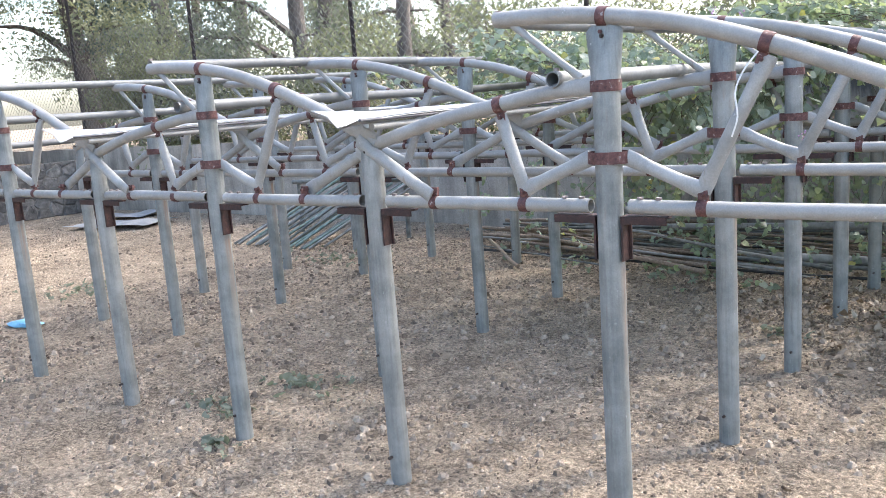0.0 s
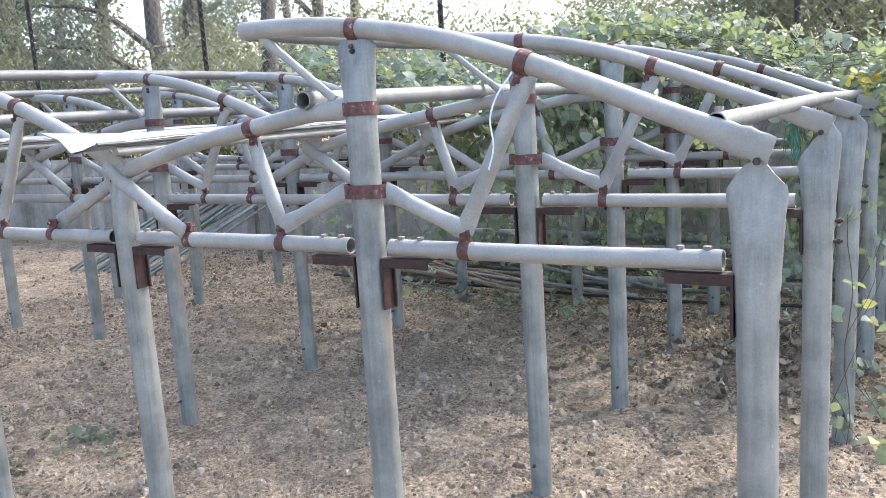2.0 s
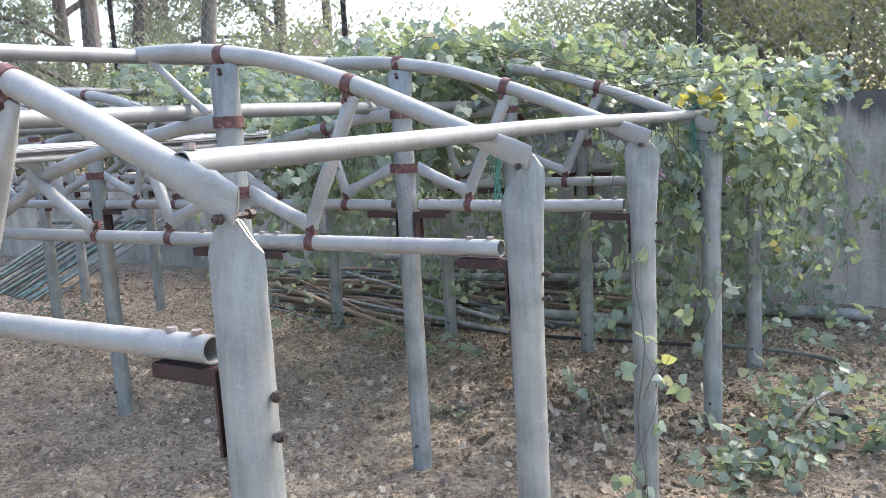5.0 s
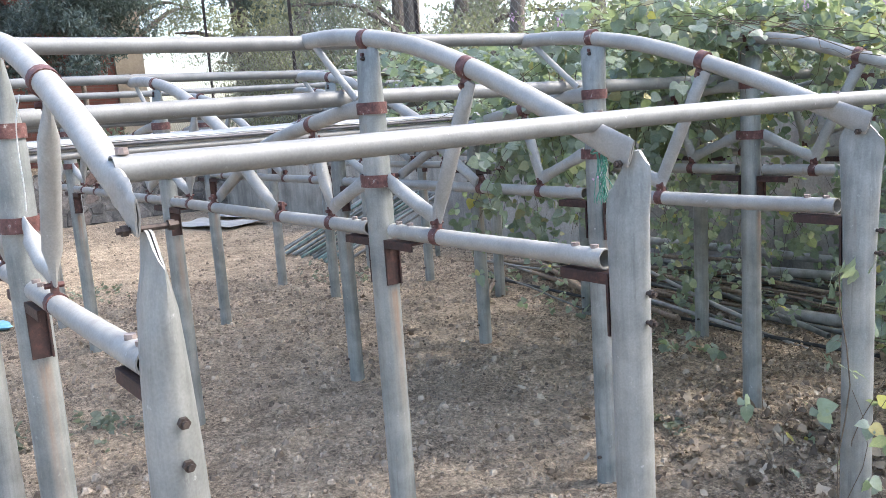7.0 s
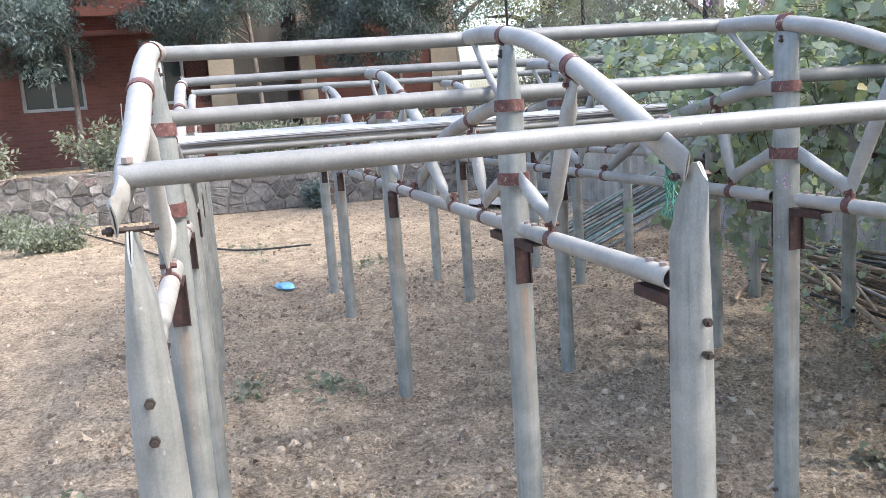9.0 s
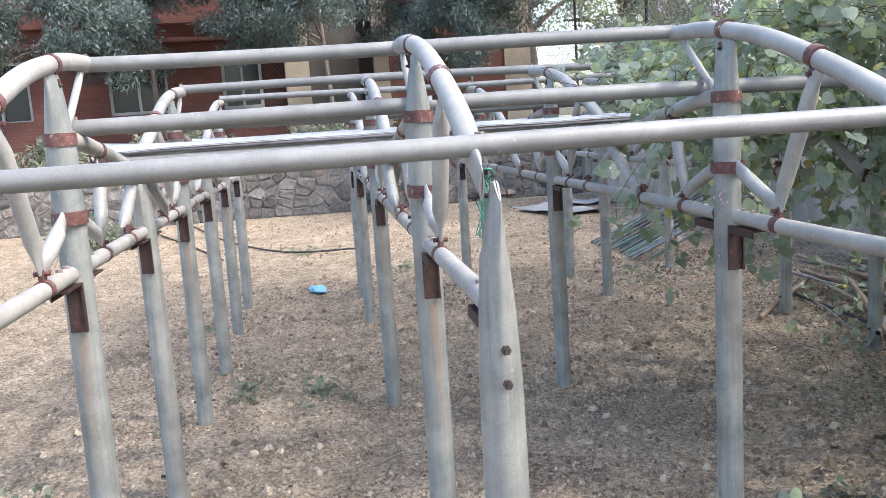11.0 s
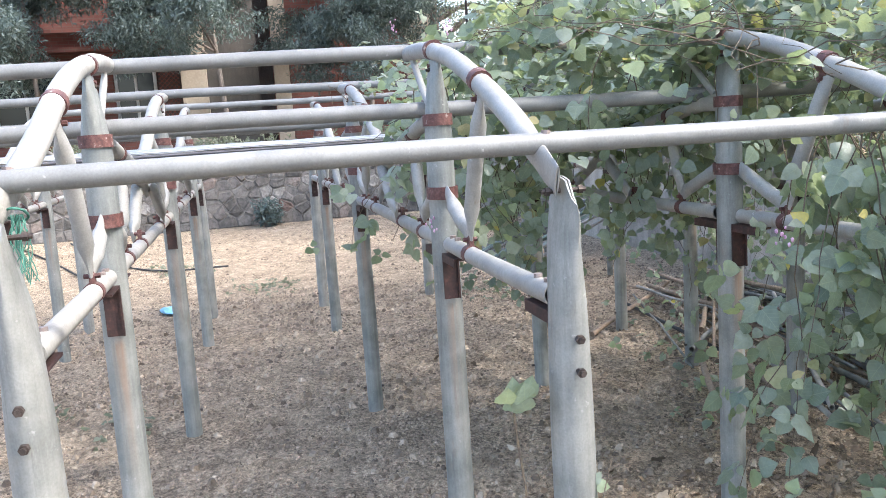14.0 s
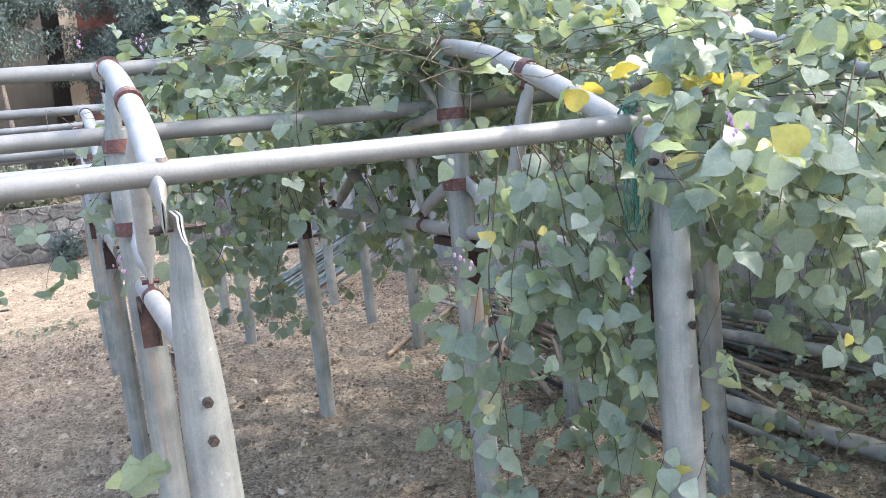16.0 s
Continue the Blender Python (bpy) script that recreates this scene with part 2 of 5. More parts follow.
def clod_material():
    m, nt, b = base_mat("soil_clod", 0.95, 0.0, 0.15)
    c = ramp(nt, nt.nodes.new("ShaderNodeNewGeometry").outputs["Random Per Island"], [(0.0, (0.11, 0.086, 0.066)), (0.5, (0.24, 0.192, 0.148)), (1.0, (0.4, 0.33, 0.255))])
    f = noise_tex(nt, world_coords(nt), 120, 4.0, 0.7)
    c = mix(nt, 0.5, c, ramp(nt, f, [(0.3, (0.2,) * 3), (0.7, (0.8,) * 3)]), "OVERLAY")
    nt.links.new(c, b.inputs["Base Color"])
    bump(nt, b, f, 0.6, 0.004)
    return m


M_CLOD = clod_material()


def vein_lines(nt):
    """Midrib and slanting side veins over a leaf's own coordinates: 1 on a vein."""
    def calc(op, a, b=0.0, c=0.0):
        n = nt.nodes.new("ShaderNodeMath")
        n.operation = op
        for i, q in enumerate((a, b, c)):
            if isinstance(q, (int, float)):
                n.inputs[i].default_value = q
            else:
                nt.links.new(q, n.inputs[i])
        return n.outputs[0]

    sp = nt.nodes.new("ShaderNodeSeparateXYZ")
    nt.links.new(nt.nodes.new("ShaderNodeUVMap").outputs[0], sp.inputs[0])
    side = calc("ABSOLUTE", calc("SUBTRACT", sp.outputs[0], 0.5))
    rib = calc("LESS_THAN", side, 0.016)
    along = calc("FRACT", calc("MULTIPLY", calc("MULTIPLY_ADD", side, -0.75, sp.outputs[1]), 5.0))
    return calc("MAXIMUM", rib, calc("MULTIPLY", calc("LESS_THAN", along, 0.12), 0.7))


def leaf_material(name, stops, trans=0.35, rough=0.5, glow=(0.35, 0.5, 0.06), by_object=False, veins=False):
    m, nt, b = base_mat(name, rough, 0.0, 0.5)
    if by_object:
        r = nt.nodes.new("ShaderNodeObjectInfo").outputs["Random"]
    else:
        r = nt.nodes.new("ShaderNodeNewGeometry").outputs["Random Per Island"]
    c = ramp(nt, r, stops)
    f = noise_tex(nt, world_coords(nt), 60, 3.0)
    c2 = mix(nt, 0.3, c, ramp(nt, f, [(0.3, (0.2, 0.2, 0.2)), (0.7, (0.8, 0.8, 0.8))]), "OVERLAY")
    if veins:
        line = vein_lines(nt)
        fac = nt.nodes.new("ShaderNodeMath")
        fac.operation = "MULTIPLY"
        fac.inputs[1].default_value = 0.35
        nt.links.new(line, fac.inputs[0])
        c2 = mix(nt, fac.outputs[0], c2, (0.36, 0.42, 0.27))
        puff = nt.nodes.new("ShaderNodeMath")
        puff.operation = "MULTIPLY_ADD"
        puff.inputs[1].default_value = -0.5
        nt.links.new(line, puff.inputs[0])
        nt.links.new(noise_tex(nt, world_coords(nt), 95, 3.0), puff.inputs[2])
        bump(nt, b, puff.outputs[0], 0.5, 0.003)
    nt.links.new(c2, b.inputs["Base Color"])
    tr = nt.nodes.new("ShaderNodeBsdfTranslucent")
    nt.links.new(mix(nt, 0.6, c2, glow), tr.inputs[0])
    ms = nt.nodes.new("ShaderNodeMixShader")
    ms.inputs[0].default_value = trans
    nt.links.new(b.outputs[0], ms.inputs[1])
    nt.links.new(tr.outputs[0], ms.inputs[2])
    nt.links.new(ms.outputs[0], nt.nodes["Material Output"].inputs[0])
    return m


# Sky sheen, backlight and dark gaps are mixed into the leaf tones.
VINE_STOPS = [(0.0, (0.10, 0.14, 0.115)), (0.4, (0.18, 0.23, 0.195)), (0.8, (0.28, 0.325, 0.285)), (0.93, (0.3, 0.37, 0.2)), (0.975, (0.36, 0.31, 0.2)), (0.994, (0.5, 0.42, 0.1))]
M_VINE = leaf_material("bean_vine_leaf", VINE_STOPS, 0.45, 0.34, (0.42, 0.5, 0.16), veins=True)
M_VINE_ONE = leaf_material("bean_vine_leaf_single", VINE_STOPS, 0.45, 0.34, (0.42, 0.5, 0.16), by_object=True, veins=True)
# Tree and shrub leaf tones are paled and greyed to imitate haze.
M_TREELEAF = leaf_material("tree_leaf", [(0.0, (0.11, 0.13, 0.10)), (0.5, (0.17, 0.19, 0.145)), (1.0, (0.25, 0.265, 0.20))], 0.42, 0.6, (0.26, 0.3, 0.15))
M_FEATHER = leaf_material("feathery_leaf", [(0.0, (0.045, 0.07, 0.07)), (0.6, (0.085, 0.12, 0.12)), (1.0, (0.15, 0.19, 0.185))], 0.2, 0.6, (0.17, 0.24, 0.12))
M_SHRUB = leaf_material("shrub_leaf", [(0.0, (0.13, 0.145, 0.095)), (0.5, (0.2, 0.215, 0.135)), (1.0, (0.29, 0.295, 0.19))], 0.4, 0.6, (0.3, 0.32, 0.14))
M_LITTER = leaf_material("dry_leaf", [(0.0, (0.07, 0.054, 0.04)), (0.5, (0.18, 0.134, 0.092)), (0.85, (0.31, 0.245, 0.175)), (1.0, (0.44, 0.39, 0.31))], 0.1, 0.85, (0.3, 0.2, 0.1))
M_YELLOW = leaf_material("yellowing_leaf", [(0.0, (0.5, 0.4, 0.07)), (0.6, (0.62, 0.5, 0.1)), (1.0, (0.4, 0.42, 0.1))], 0.4, 0.5, (0.7, 0.55, 0.08), by_object=True, veins=True)
M_FLOWER = leaf_material("purple_flower", [(0.0, (0.45, 0.25, 0.42)), (1.0, (0.6, 0.42, 0.55))], 0.3, 0.6, (0.6, 0.35, 0.52))


def stone_material():
    m, nt, b = base_mat("rubble_stone", 0.9)
    r = nt.nodes.new("ShaderNodeObjectInfo").outputs["Random"]
    c = ramp(nt, r, [(0.0, (0.08, 0.074, 0.068)), (0.35, (0.125, 0.116, 0.106)), (0.75, (0.165, 0.152, 0.14)), (0.88, (0.24, 0.225, 0.205)), (1.0, (0.15, 0.095, 0.075))])
    f = noise_tex(nt, world_coords(nt), 14, 5.0, 0.7)
    c = mix(nt, 0.75, c, ramp(nt, f, [(0.3, (0.15,) * 3), (0.7, (0.8,) * 3)]), "OVERLAY")
    nt.links.new(c, b.inputs["Base Color"])
    bump(nt, b, f, 0.6, 0.03)
    return m


M_STONE = stone_material()


def glass_material():
    m, nt, b = base_mat("window_glass", 0.08, 0.0, 0.3)
    b.inputs["Base Color"].default_value = (0.03, 0.04, 0.05, 1)
    return m


M_GLASS = glass_material()


# ---- mesh helpers ----
def part(name, bm, material, parent=None, label="", smooth=True):
    me = bpy.data.meshes.new(name)
    bm.normal_update()
    bm.to_mesh(me)
    bm.free()
    me.materials.append(material)
    if smooth:
        me.shade_smooth()
        me.set_sharp_from_angle(angle=radians(40))
    ob = new(name, me)
    if parent is not None:
        ob.parent = parent
    if label:
        tagged(ob, label)
    return ob


def raw(name, verts, faces, material, parent=None, smooth=False):
    me = bpy.data.meshes.new(name)
    me.from_pydata([tuple(v) for v in verts], [], faces)
    me.materials.append(material)
    if smooth:
        me.shade_smooth()
    ob = new(name, me)
    if parent is not None:
        ob.parent = parent
    return ob


def thing(name, label, category, group="", at=(0, 0, 0)):
    e = new(name)
    e.empty_display_size = 0.1
    e.location = at
    return tagged(e, label, category, group)


def sweep(bm, pts, rads, side=(0, 1, 0), segs=14, wall=0.0):
    """A round or flattened pipe along pts; rads: one radius or (across, along side) per point; wall: thickness of an open-ended pipe."""
    pts = [Vector(p) for p in pts]
    if not isinstance(rads, list):
        rads = [rads] * len(pts)
    rads = [r if isinstance(r, tuple) else (r, r) for r in rads]
    side0 = Vector(side)

    def skin(shrink):
        rings = []
        for i, p in enumerate(pts):
            t = (pts[min(i + 1, len(pts) - 1)] - pts[max(i - 1, 0)]).normalized()
            u = t.cross(side0).normalized()
            v = u.cross(t).normalized()
            ru, rv = max(rads[i][0] - shrink, 0.001), max(rads[i][1] - shrink, 0.001)
            rings.append([bm.verts.new(p + u * (ru * math.cos(a)) + v * (rv * math.sin(a))) for a in (2 * math.pi * k / segs for k in range(segs))])
        return rings

    outer = skin(0.0)
    for a, b in zip(outer, outer[1:]):
        for k in range(segs):
            bm.faces.new((a[k], a[(k + 1) % segs], b[(k + 1) % segs], b[k]))
    if wall:
        inner = skin(wall)
        for a, b in zip(inner, inner[1:]):
            for k in range(segs):
                bm.faces.new((b[k], b[(k + 1) % segs], a[(k + 1) % segs], a[k]))
        for o, n_, flip in ((outer[0], inner[0], False), (outer[-1], inner[-1], True)):
            for k in range(segs):
                f = (o[k], n_[k], n_[(k + 1) % segs], o[(k + 1) % segs])
                bm.faces.new(f[::-1] if flip else f)
    else:
        bm.faces.new(outer[0][::-1])
        bm.faces.new(outer[-1])
    return bm


def smooth_line(pts, n=5):
    """More points on a smooth curve through pts."""
    p = [Vector(q) for q in pts]
    p = [2 * p[0] - p[1]] + p + [2 * p[-1] - p[-2]]
    out = []
    for i in range(1, len(p) - 2):
        for k in range(n):
            t = k / n
            out.append(0.5 * (2 * p[i] + (p[i + 1] - p[i - 1]) * t + (2 * p[i - 1] - 5 * p[i] + 4 * p[i + 1] - p[i + 2]) * t * t + (3 * p[i] - p[i - 1] - 3 * p[i + 1] + p[i + 2]) * t ** 3))
    return out + [p[-2]]


def box(bm, c, s, bevel=0.0, rot=None):
    m = Matrix.Translation(c) @ (rot or Matrix.Identity(4)) @ Matrix.Diagonal((*s, 1))
    r = bmesh.ops.create_cube(bm, size=1.0, matrix=m)
    if bevel:
        es = list({e for v in r["verts"] for e in v.link_edges})
        bmesh.ops.bevel(bm, geom=es, offset=bevel, segments=2, affect="EDGES", profile=0.7)
    return bm


def cyl(bm, a, b, r, segs=10):
    a, b = Vector(a), Vector(b)
    d = (b - a).normalized()
    side = (0, 0, 1) if abs(d.z) < 0.9 else (0, 1, 0)
    return sweep(bm, [a, b], r, side, segs)


B = bmesh.new

# ---- ground ----
ROW_Y = [2.195, 3.118, 4.005, 4.90, 5.79]
COL = {"E": -0.215, "T1": -1.13, "V1": -2.04, "T2": -2.94, "V2": -3.84, "T3": -4.76, "W": -5.68}
BACK_Y, STONE_X = 7.4, -13.0


def ground_z(x, y):
    z = 0.0
    if x < STONE_X - 0.15:
        z += 0.78
    if -13 < x < 5 and -2.5 < y < 9:
        z += 0.020 * noise.noise((x * 0.9, y * 0.9, 0)) + 0.014 * noise.noise((x * 3.1, y * 3.1, 4)) + 0.011 * noise.noise((x * 9.0, y * 9.0, 9)) + 0.007 * noise.noise((x * 21.0, y * 21.0, 2))
        d = math.hypot((x + 1.3) / 0.9, (y - 5.0) / 0.7)
        z += 0.05 * max(0.0, 1 - d)
    return z


def build_ground():
    xs = np.concatenate(([-600, -150, -60, -30, -20, -16, -14.2], np.arange(-12.9, -6, 0.15), np.arange(-6, 1.5, 0.028), np.arange(1.5, 6, 0.3), [8, 12, 20, 60, 200, 600]))
    xs = np.sort(np.append(xs, [STONE_X - 0.2, STONE_X - 0.1]))
    ys = np.concatenate(([-600, -150, -40, -15, -8, -5, -3], np.arange(-2, 1.2, 0.2), np.arange(1.2, 6.6, 0.028), np.arange(6.6, 9, 0.15), [10, 13, 18, 30, 60, 200, 600]))
    verts = [(x, y, ground_z(x, y)) for y in ys for x in xs]
    nx = len(xs)
    faces = [(j * nx + i, j * nx + i + 1, (j + 1) * nx + i + 1, (j + 1) * nx + i) for j in range(len(ys) - 1) for i in range(nx - 1)]
    ob = raw("ground", verts, faces, M_SOIL, smooth=True)
    tagged(ob, "dry sandy brown soil strewn with leaf litter", "ground", kind="structure")


build_ground()


# ---- back wall, chain-link fence ----
def wall_slab(name, a, b, top, thick, label):
    bm = B()
    a, b = Vector(a), Vector(b)
    d = (b - a).normalized()
    n = Vector((-d.y, d.x, 0))
    steps = max(2, int((b - a).length / 0.25))
    ring = []
    for i in range(steps + 1):
        p = a + (b - a) * i / steps
        w = 0.012 * noise.noise((p.x * 1.7, p.y * 1.7, 3))
        t = top + 0.025 * noise.noise((p.x * 2.5, p.y * 2.5, 8))
        prof = [(-thick / 2 + w, -0.6), (-thick / 2 + w, t - 0.05), (-thick / 2 - 0.015 + w, t - 0.045), (-thick / 2 + 0.01 + w, t), (thick / 2, t + 0.01), (thick / 2, -0.6)]
        ring.append([bm.verts.new(p + n * o + Vector((0, 0, z))) for o, z in prof])
    for r, s in zip(ring, ring[1:]):
        for k in range(5):
            bm.faces.new((r[k], r[k + 1], s[k + 1], s[k]))
    bm.faces.new(ring[0][::-1])
    bm.faces.new(ring[-1])
    bmesh.ops.recalc_face_normals(bm, faces=bm.faces)
    return tagged(part(name, bm, M_CONCRETE, None, "", False), label, "wall", kind="structure")


wall_slab("wall_north", (4.5, BACK_Y + 0.1, 0), (-2.6, BACK_Y + 0.1, 0), 1.39, 0.2, "stained grey concrete compound wall with blackened top")
wall_slab("wall_north_low", (-2.61, BACK_Y + 0.1, 0), (STONE_X - 3.0, BACK_Y + 0.1, 0), 0.99, 0.2, "low stained grey concrete compound wall")


def build_fence():
    f = thing("chain_link_fence", "rusty chain-link fence on dark iron posts above the wall", "fence", at=(0, BACK_Y + 0.1, 1.0))
    for x in [2.2, -0.9, -4.0, -7.1, -10.2, -13.4]:
        bm = B()
        top = 3.35
        z0 = (1.39 if x > -2.6 else 0.99) - 1.0
        box(bm, (x - 0.022, 0, (z0 + top) / 2 - 0.1), (0.005, 0.034, top - z0), 0.0)
        box(bm, (x - 0.004, 0.0155, (z0 + top) / 2 - 0.1), (0.032, 0.005, top - z0), 0.0)
        part("fence_post", bm, M_IRON_AND_RECESS, f, smooth=False)
    verts, faces = [], []

    def wire(p, q, r=0.0035):
        p, q = Vector(p), Vector(q)
        d = (q - p).normalized()
        u = d.cross(Vector((0, 1, 0))).normalized() * r
        v = Vector((0, r, 0))
        i = len(verts)
        for e in (p, q):
            verts.extend([e + u, e + v, e - u, e - v])
        for k in range(4):
            faces.append((i + k, i + (k + 1) % 4, i + 4 + (k + 1) % 4, i + 4 + k))

    x0, x1, cell, h = -15.0, 3.0, 0.105, 1.75
    n = int((x1 - x0 + h) / cell)
    for i in range(n):
        xs = x0 - h + i * cell
        for sgn in (1, -1):
            a = (xs, 0.06) if sgn == 1 else (xs + h, 0.06)
            b = (xs + h, 0.06 + h) if sgn == 1 else (xs, 0.06 + h)
            off = 0.006 * sgn
            z_lift = 0.38 if (a[0] + b[0]) / 2 > -2.6 else 0.0
            p, q = [a[0], off, a[1] + z_lift], [b[0], off, b[1] + z_lift]
            wire(p, q)
    raw("wire_mesh", verts, faces, M_WIRE, f)


build_fence()


# ---- greenhouse frame ----
def band(parent, x, y, z, rx, ry, h=0.032):
    bm = B()
    segs = 18
    rings = []
    for r, zz in ((0, -h / 2), (0.004, -h / 2), (0.004, h / 2), (0, h / 2)):
        rings.append([bm.verts.new((x + (rx + r) * math.cos(a), y + (ry + r) * math.sin(a), z + zz)) for a in (2 * math.pi * k / segs for k in range(segs))])
    for a, b in zip(rings, rings[1:]):
        for k in range(segs):
            bm.faces.new((a[k], a[(k + 1) % segs], b[(k + 1) % segs], b[k]))
    return part("band", bm, M_PRIMER, parent, "red oxide painted clamp band")


def bolt(parent, p, axis, length=0.02, r=0.008):
    bm = B()
    a = Vector(axis)
    p = Vector(p)
    cyl(bm, p - a * (length + 0.006), p + a * (length + 0.006), r * 0.55, 8)
    for s in (1, -1):
        cyl(bm, p + a * s * length, p + a * s * (length - 0.008), r, 6)
    return part("bolt", bm, M_BOLT, parent, "rusty bolt", False)


def bracket(parent, x, y, sgn, z=1.036):
    bm = B()
    box(bm, (x + sgn * 0.0425, y, z - 0.066), (0.006, 0.044, 0.13), 0.001)
    box(bm, (x + sgn * 0.048, y + 0.02, z - 0.066), (0.012, 0.005, 0.13), 0.001)
    box(bm, (x + sgn * 0.110, y, z - 0.004), (0.13, 0.042, 0.006), 0.001)
    box(bm, (x + sgn * 0.110, y - 0.019, z - 0.014), (0.13, 0.005, 0.02), 0.001)
    return part("bracket", bm, M_BRACKET, parent, "red oxide painted angle bracket", False)


def clip(parent, x, y, z, ang=0.0, r=0.0265):
    bm = B()
    sweep(bm, [(-0.014, 0, 0), (0.014, 0, 0)], [r, r], segs=14)
    box(bm, (0, -0.0, r + 0.012), (0.028, 0.012, 0.03), 0.002)
    cyl(bm, (0, -0.018, r + 0.014), (0, 0.018, r + 0.014), 0.006, 6)
    m = Matrix.Translation((x, y, z)) @ Matrix.Rotation(ang, 4, "Y")
    bmesh.ops.transform(bm, matrix=m, verts=bm.verts)
    return part("clip", bm, M_PRIMER, parent, "red painted pipe clip")


def strut(parent, y, a, b, r=0.0195, name="strut"):
    a, b = Vector((a[0], y, a[1])), Vector((b[0], y, b[1]))
    d = b - a
    L = d.length
    ts = [0, 0.03 / L, 0.075 / L, 1 - 0.075 / L, 1 - 0.03 / L, 1] if L > 0.2 else [0, 0.12, 0.35, 0.65, 0.88, 1]
    rr = [(r * 1.2, 0.006), (r * 1.2, 0.008), (r, r), (r, r), (r * 1.2, 0.008), (r * 1.2, 0.006)]
    bm = B()
    sweep(bm, [a + d * t for t in ts], rr, segs=12)
    return part(name, bm, M_STRUT, parent)


UPPER = [(-0.355, 1.615), (-0.18, 1.608), (0.0, 1.588), (0.22, 1.545), (0.44, 1.475), (0.65, 1.393), (0.80, 1.331), (0.88, 1.298), (0.945, 1.274)]
LOWER = [(-0.04, 1.402), (-0.18, 1.392), (-0.36, 1.366), (-0.60, 1.328), (-0.78, 1.286), (-0.89, 1.255), (-0.97, 1.222)]


def build_truss(index, y):
    rng = random.Random(40 + index)
    outer = index in (0, len(ROW_Y) - 1)
    fr = thing("greenhouse_truss", "arched galvanized pipe truss on posts with red brackets", "greenhouse frame", "greenhouse trusses", (0, y, 0))
    posts = {}
    for key, x in COL.items():
        if key[0] == "V" and not outer:
            continue
        lean = rng.uniform(-0.006, 0.006)
        lx = rng.uniform(-0.008, 0.008)
        if key[0] == "T":
            zz = [-0.2, 0.03, 0.6, 1.2, 1.36, 1.42, 1.50, 1.548, 1.565]
            rr = [0.0385] * 5 + [(0.043, 0.033), (0.052, 0.021), (0.057, 0.012), (0.042, 0.009)]
        else:
            top = (1.262 if index == 0 else 1.288) if key in "EW" else 1.25
            zz = [-0.2, 0.03, 0.5, 0.82, 0.95, 1.06, 1.15, top - 0.02, top]
            rr = [0.0395] * 4 + [(0.0415, 0.037), (0.047, 0.031), (0.053, 0.022), (0.058, 0.0075), (0.056, 0.0052)]
            if key[0] == "V":
                rr = [0.0385] * 5 + [(0.039, 0.037), (0.041, 0.034), (0.048, 0.021), (0.041, 0.013)]
        bm = B()
        sweep(bm, [(x + lx * (1 - z / 1.3), lean * (1 - z / 1.3), z) for z in zz], rr, segs=20, wall=0.004 if key in "EW" else 0.0)
        if key in "EW":
            # the crushed head is turned a little out of the truss plane
            for v in bm.verts:
                w = min(max((v.co.z - 0.8) / 0.3, 0.0), 1.0)
                q = Matrix.Rotation(0.06 * (index % 3 - 1) * w, 3, "Z") @ Vector((v.co.x - x, v.co.y, 0))
                v.co.x, v.co.y = x + q.x, q.y
                if v.co.z > 1.1:
                    v.co.y += 0.006 * noise.noise((v.co.x * 40, index * 7, v.co.z * 30))
                    v.co.z += 0.012 * noise.noise((v.co.x * 30, index * 5, 2)) * (1 if v.co.z > 1.24 else 0)
                if v.co.z > top - 0.035:
                    # torn edge: a peak, a notch with one horn, or a slant
                    u = (v.co.x - x) / 0.056
                    v.co.z -= (0.06 * abs(u) ** 1.4, 0.075 * abs(u - 0.45), 0.05 * abs(u + 0.1) ** 1.3, 0.05 * abs(u + 0.3), 0.05 * abs(u))[index]
        p = part("post", bm, M_POST if key[0] == "T" else M_POST_PLAIN, fr)
        posts[key] = p
        if key[0] == "T":
            band(p, x, 0, 1.40, 0.0415, 0.0375)
            band(p, x, 0, 1.20, 0.058, 0.0395, 0.034)
            bolt(p, (x, -0.0, 1.535), (0, 1, 0), 0.018, 0.007)
            for s in (-1, 1):
                bracket(p, x, 0, s)
        elif key[0] == "V":
            for s in (-1, 1):
                bracket(p, x, 0, s)
            bolt(p, (x, 0, 1.235), (0, 1, 0), 0.03)
        else:
            s = -1 if key == "E" else 1
            bracket(p, x, 0, s)
            for zb in (1.003, 0.944):
                bolt(p, (x + 0.004, 0, zb), (1, 0, 0), 0.054, 0.0085)
            bolt(p, (x + 0.006, 0, 1.236 + 0.02), (0, 1, 0), 0.034)
        bm = B()
        cyl(bm, (x, -0.052, 0.11), (x, 0.05, 0.11), 0.006, 6)
        part("bolt", bm, M_BOLT, p)
    # arches
    for key in ("T1", "T2", "T3"):
        x = COL[key]
        w = rng.uniform(-0.006, 0.006)
        bm = B()
        line = smooth_line([(x + a, -0.02 * max(0.0, (a - 0.7) / 0.25), b + w * (1 if a < 0.5 else 0)) for a, b in UPPER], 4)
        rr = [0.0238] * len(line)
        k = len(rr)
        for i, q in enumerate(((0.027, 0.004), (0.029, 0.005), (0.029, 0.006), (0.029, 0.007), (0.029, 0.009), (0.028, 0.011), (0.027, 0.014), (0.026, 0.017), (0.025, 0.020), (0.024, 0.022))):
            rr[k - 1 - i] = q
        sweep(bm, line, rr, segs=16, wall=0.003)
        if index in (0, 3):
            # crumpled end of the crushed pipe
            for v in bm.verts:
                w_ = min(max((v.co.x - x - 0.82) / 0.08, 0.0), 1.0)
                v.co.y += 0.012 * w_ * noise.noise((v.co.x * 45, v.co.z * 45, index + 1))
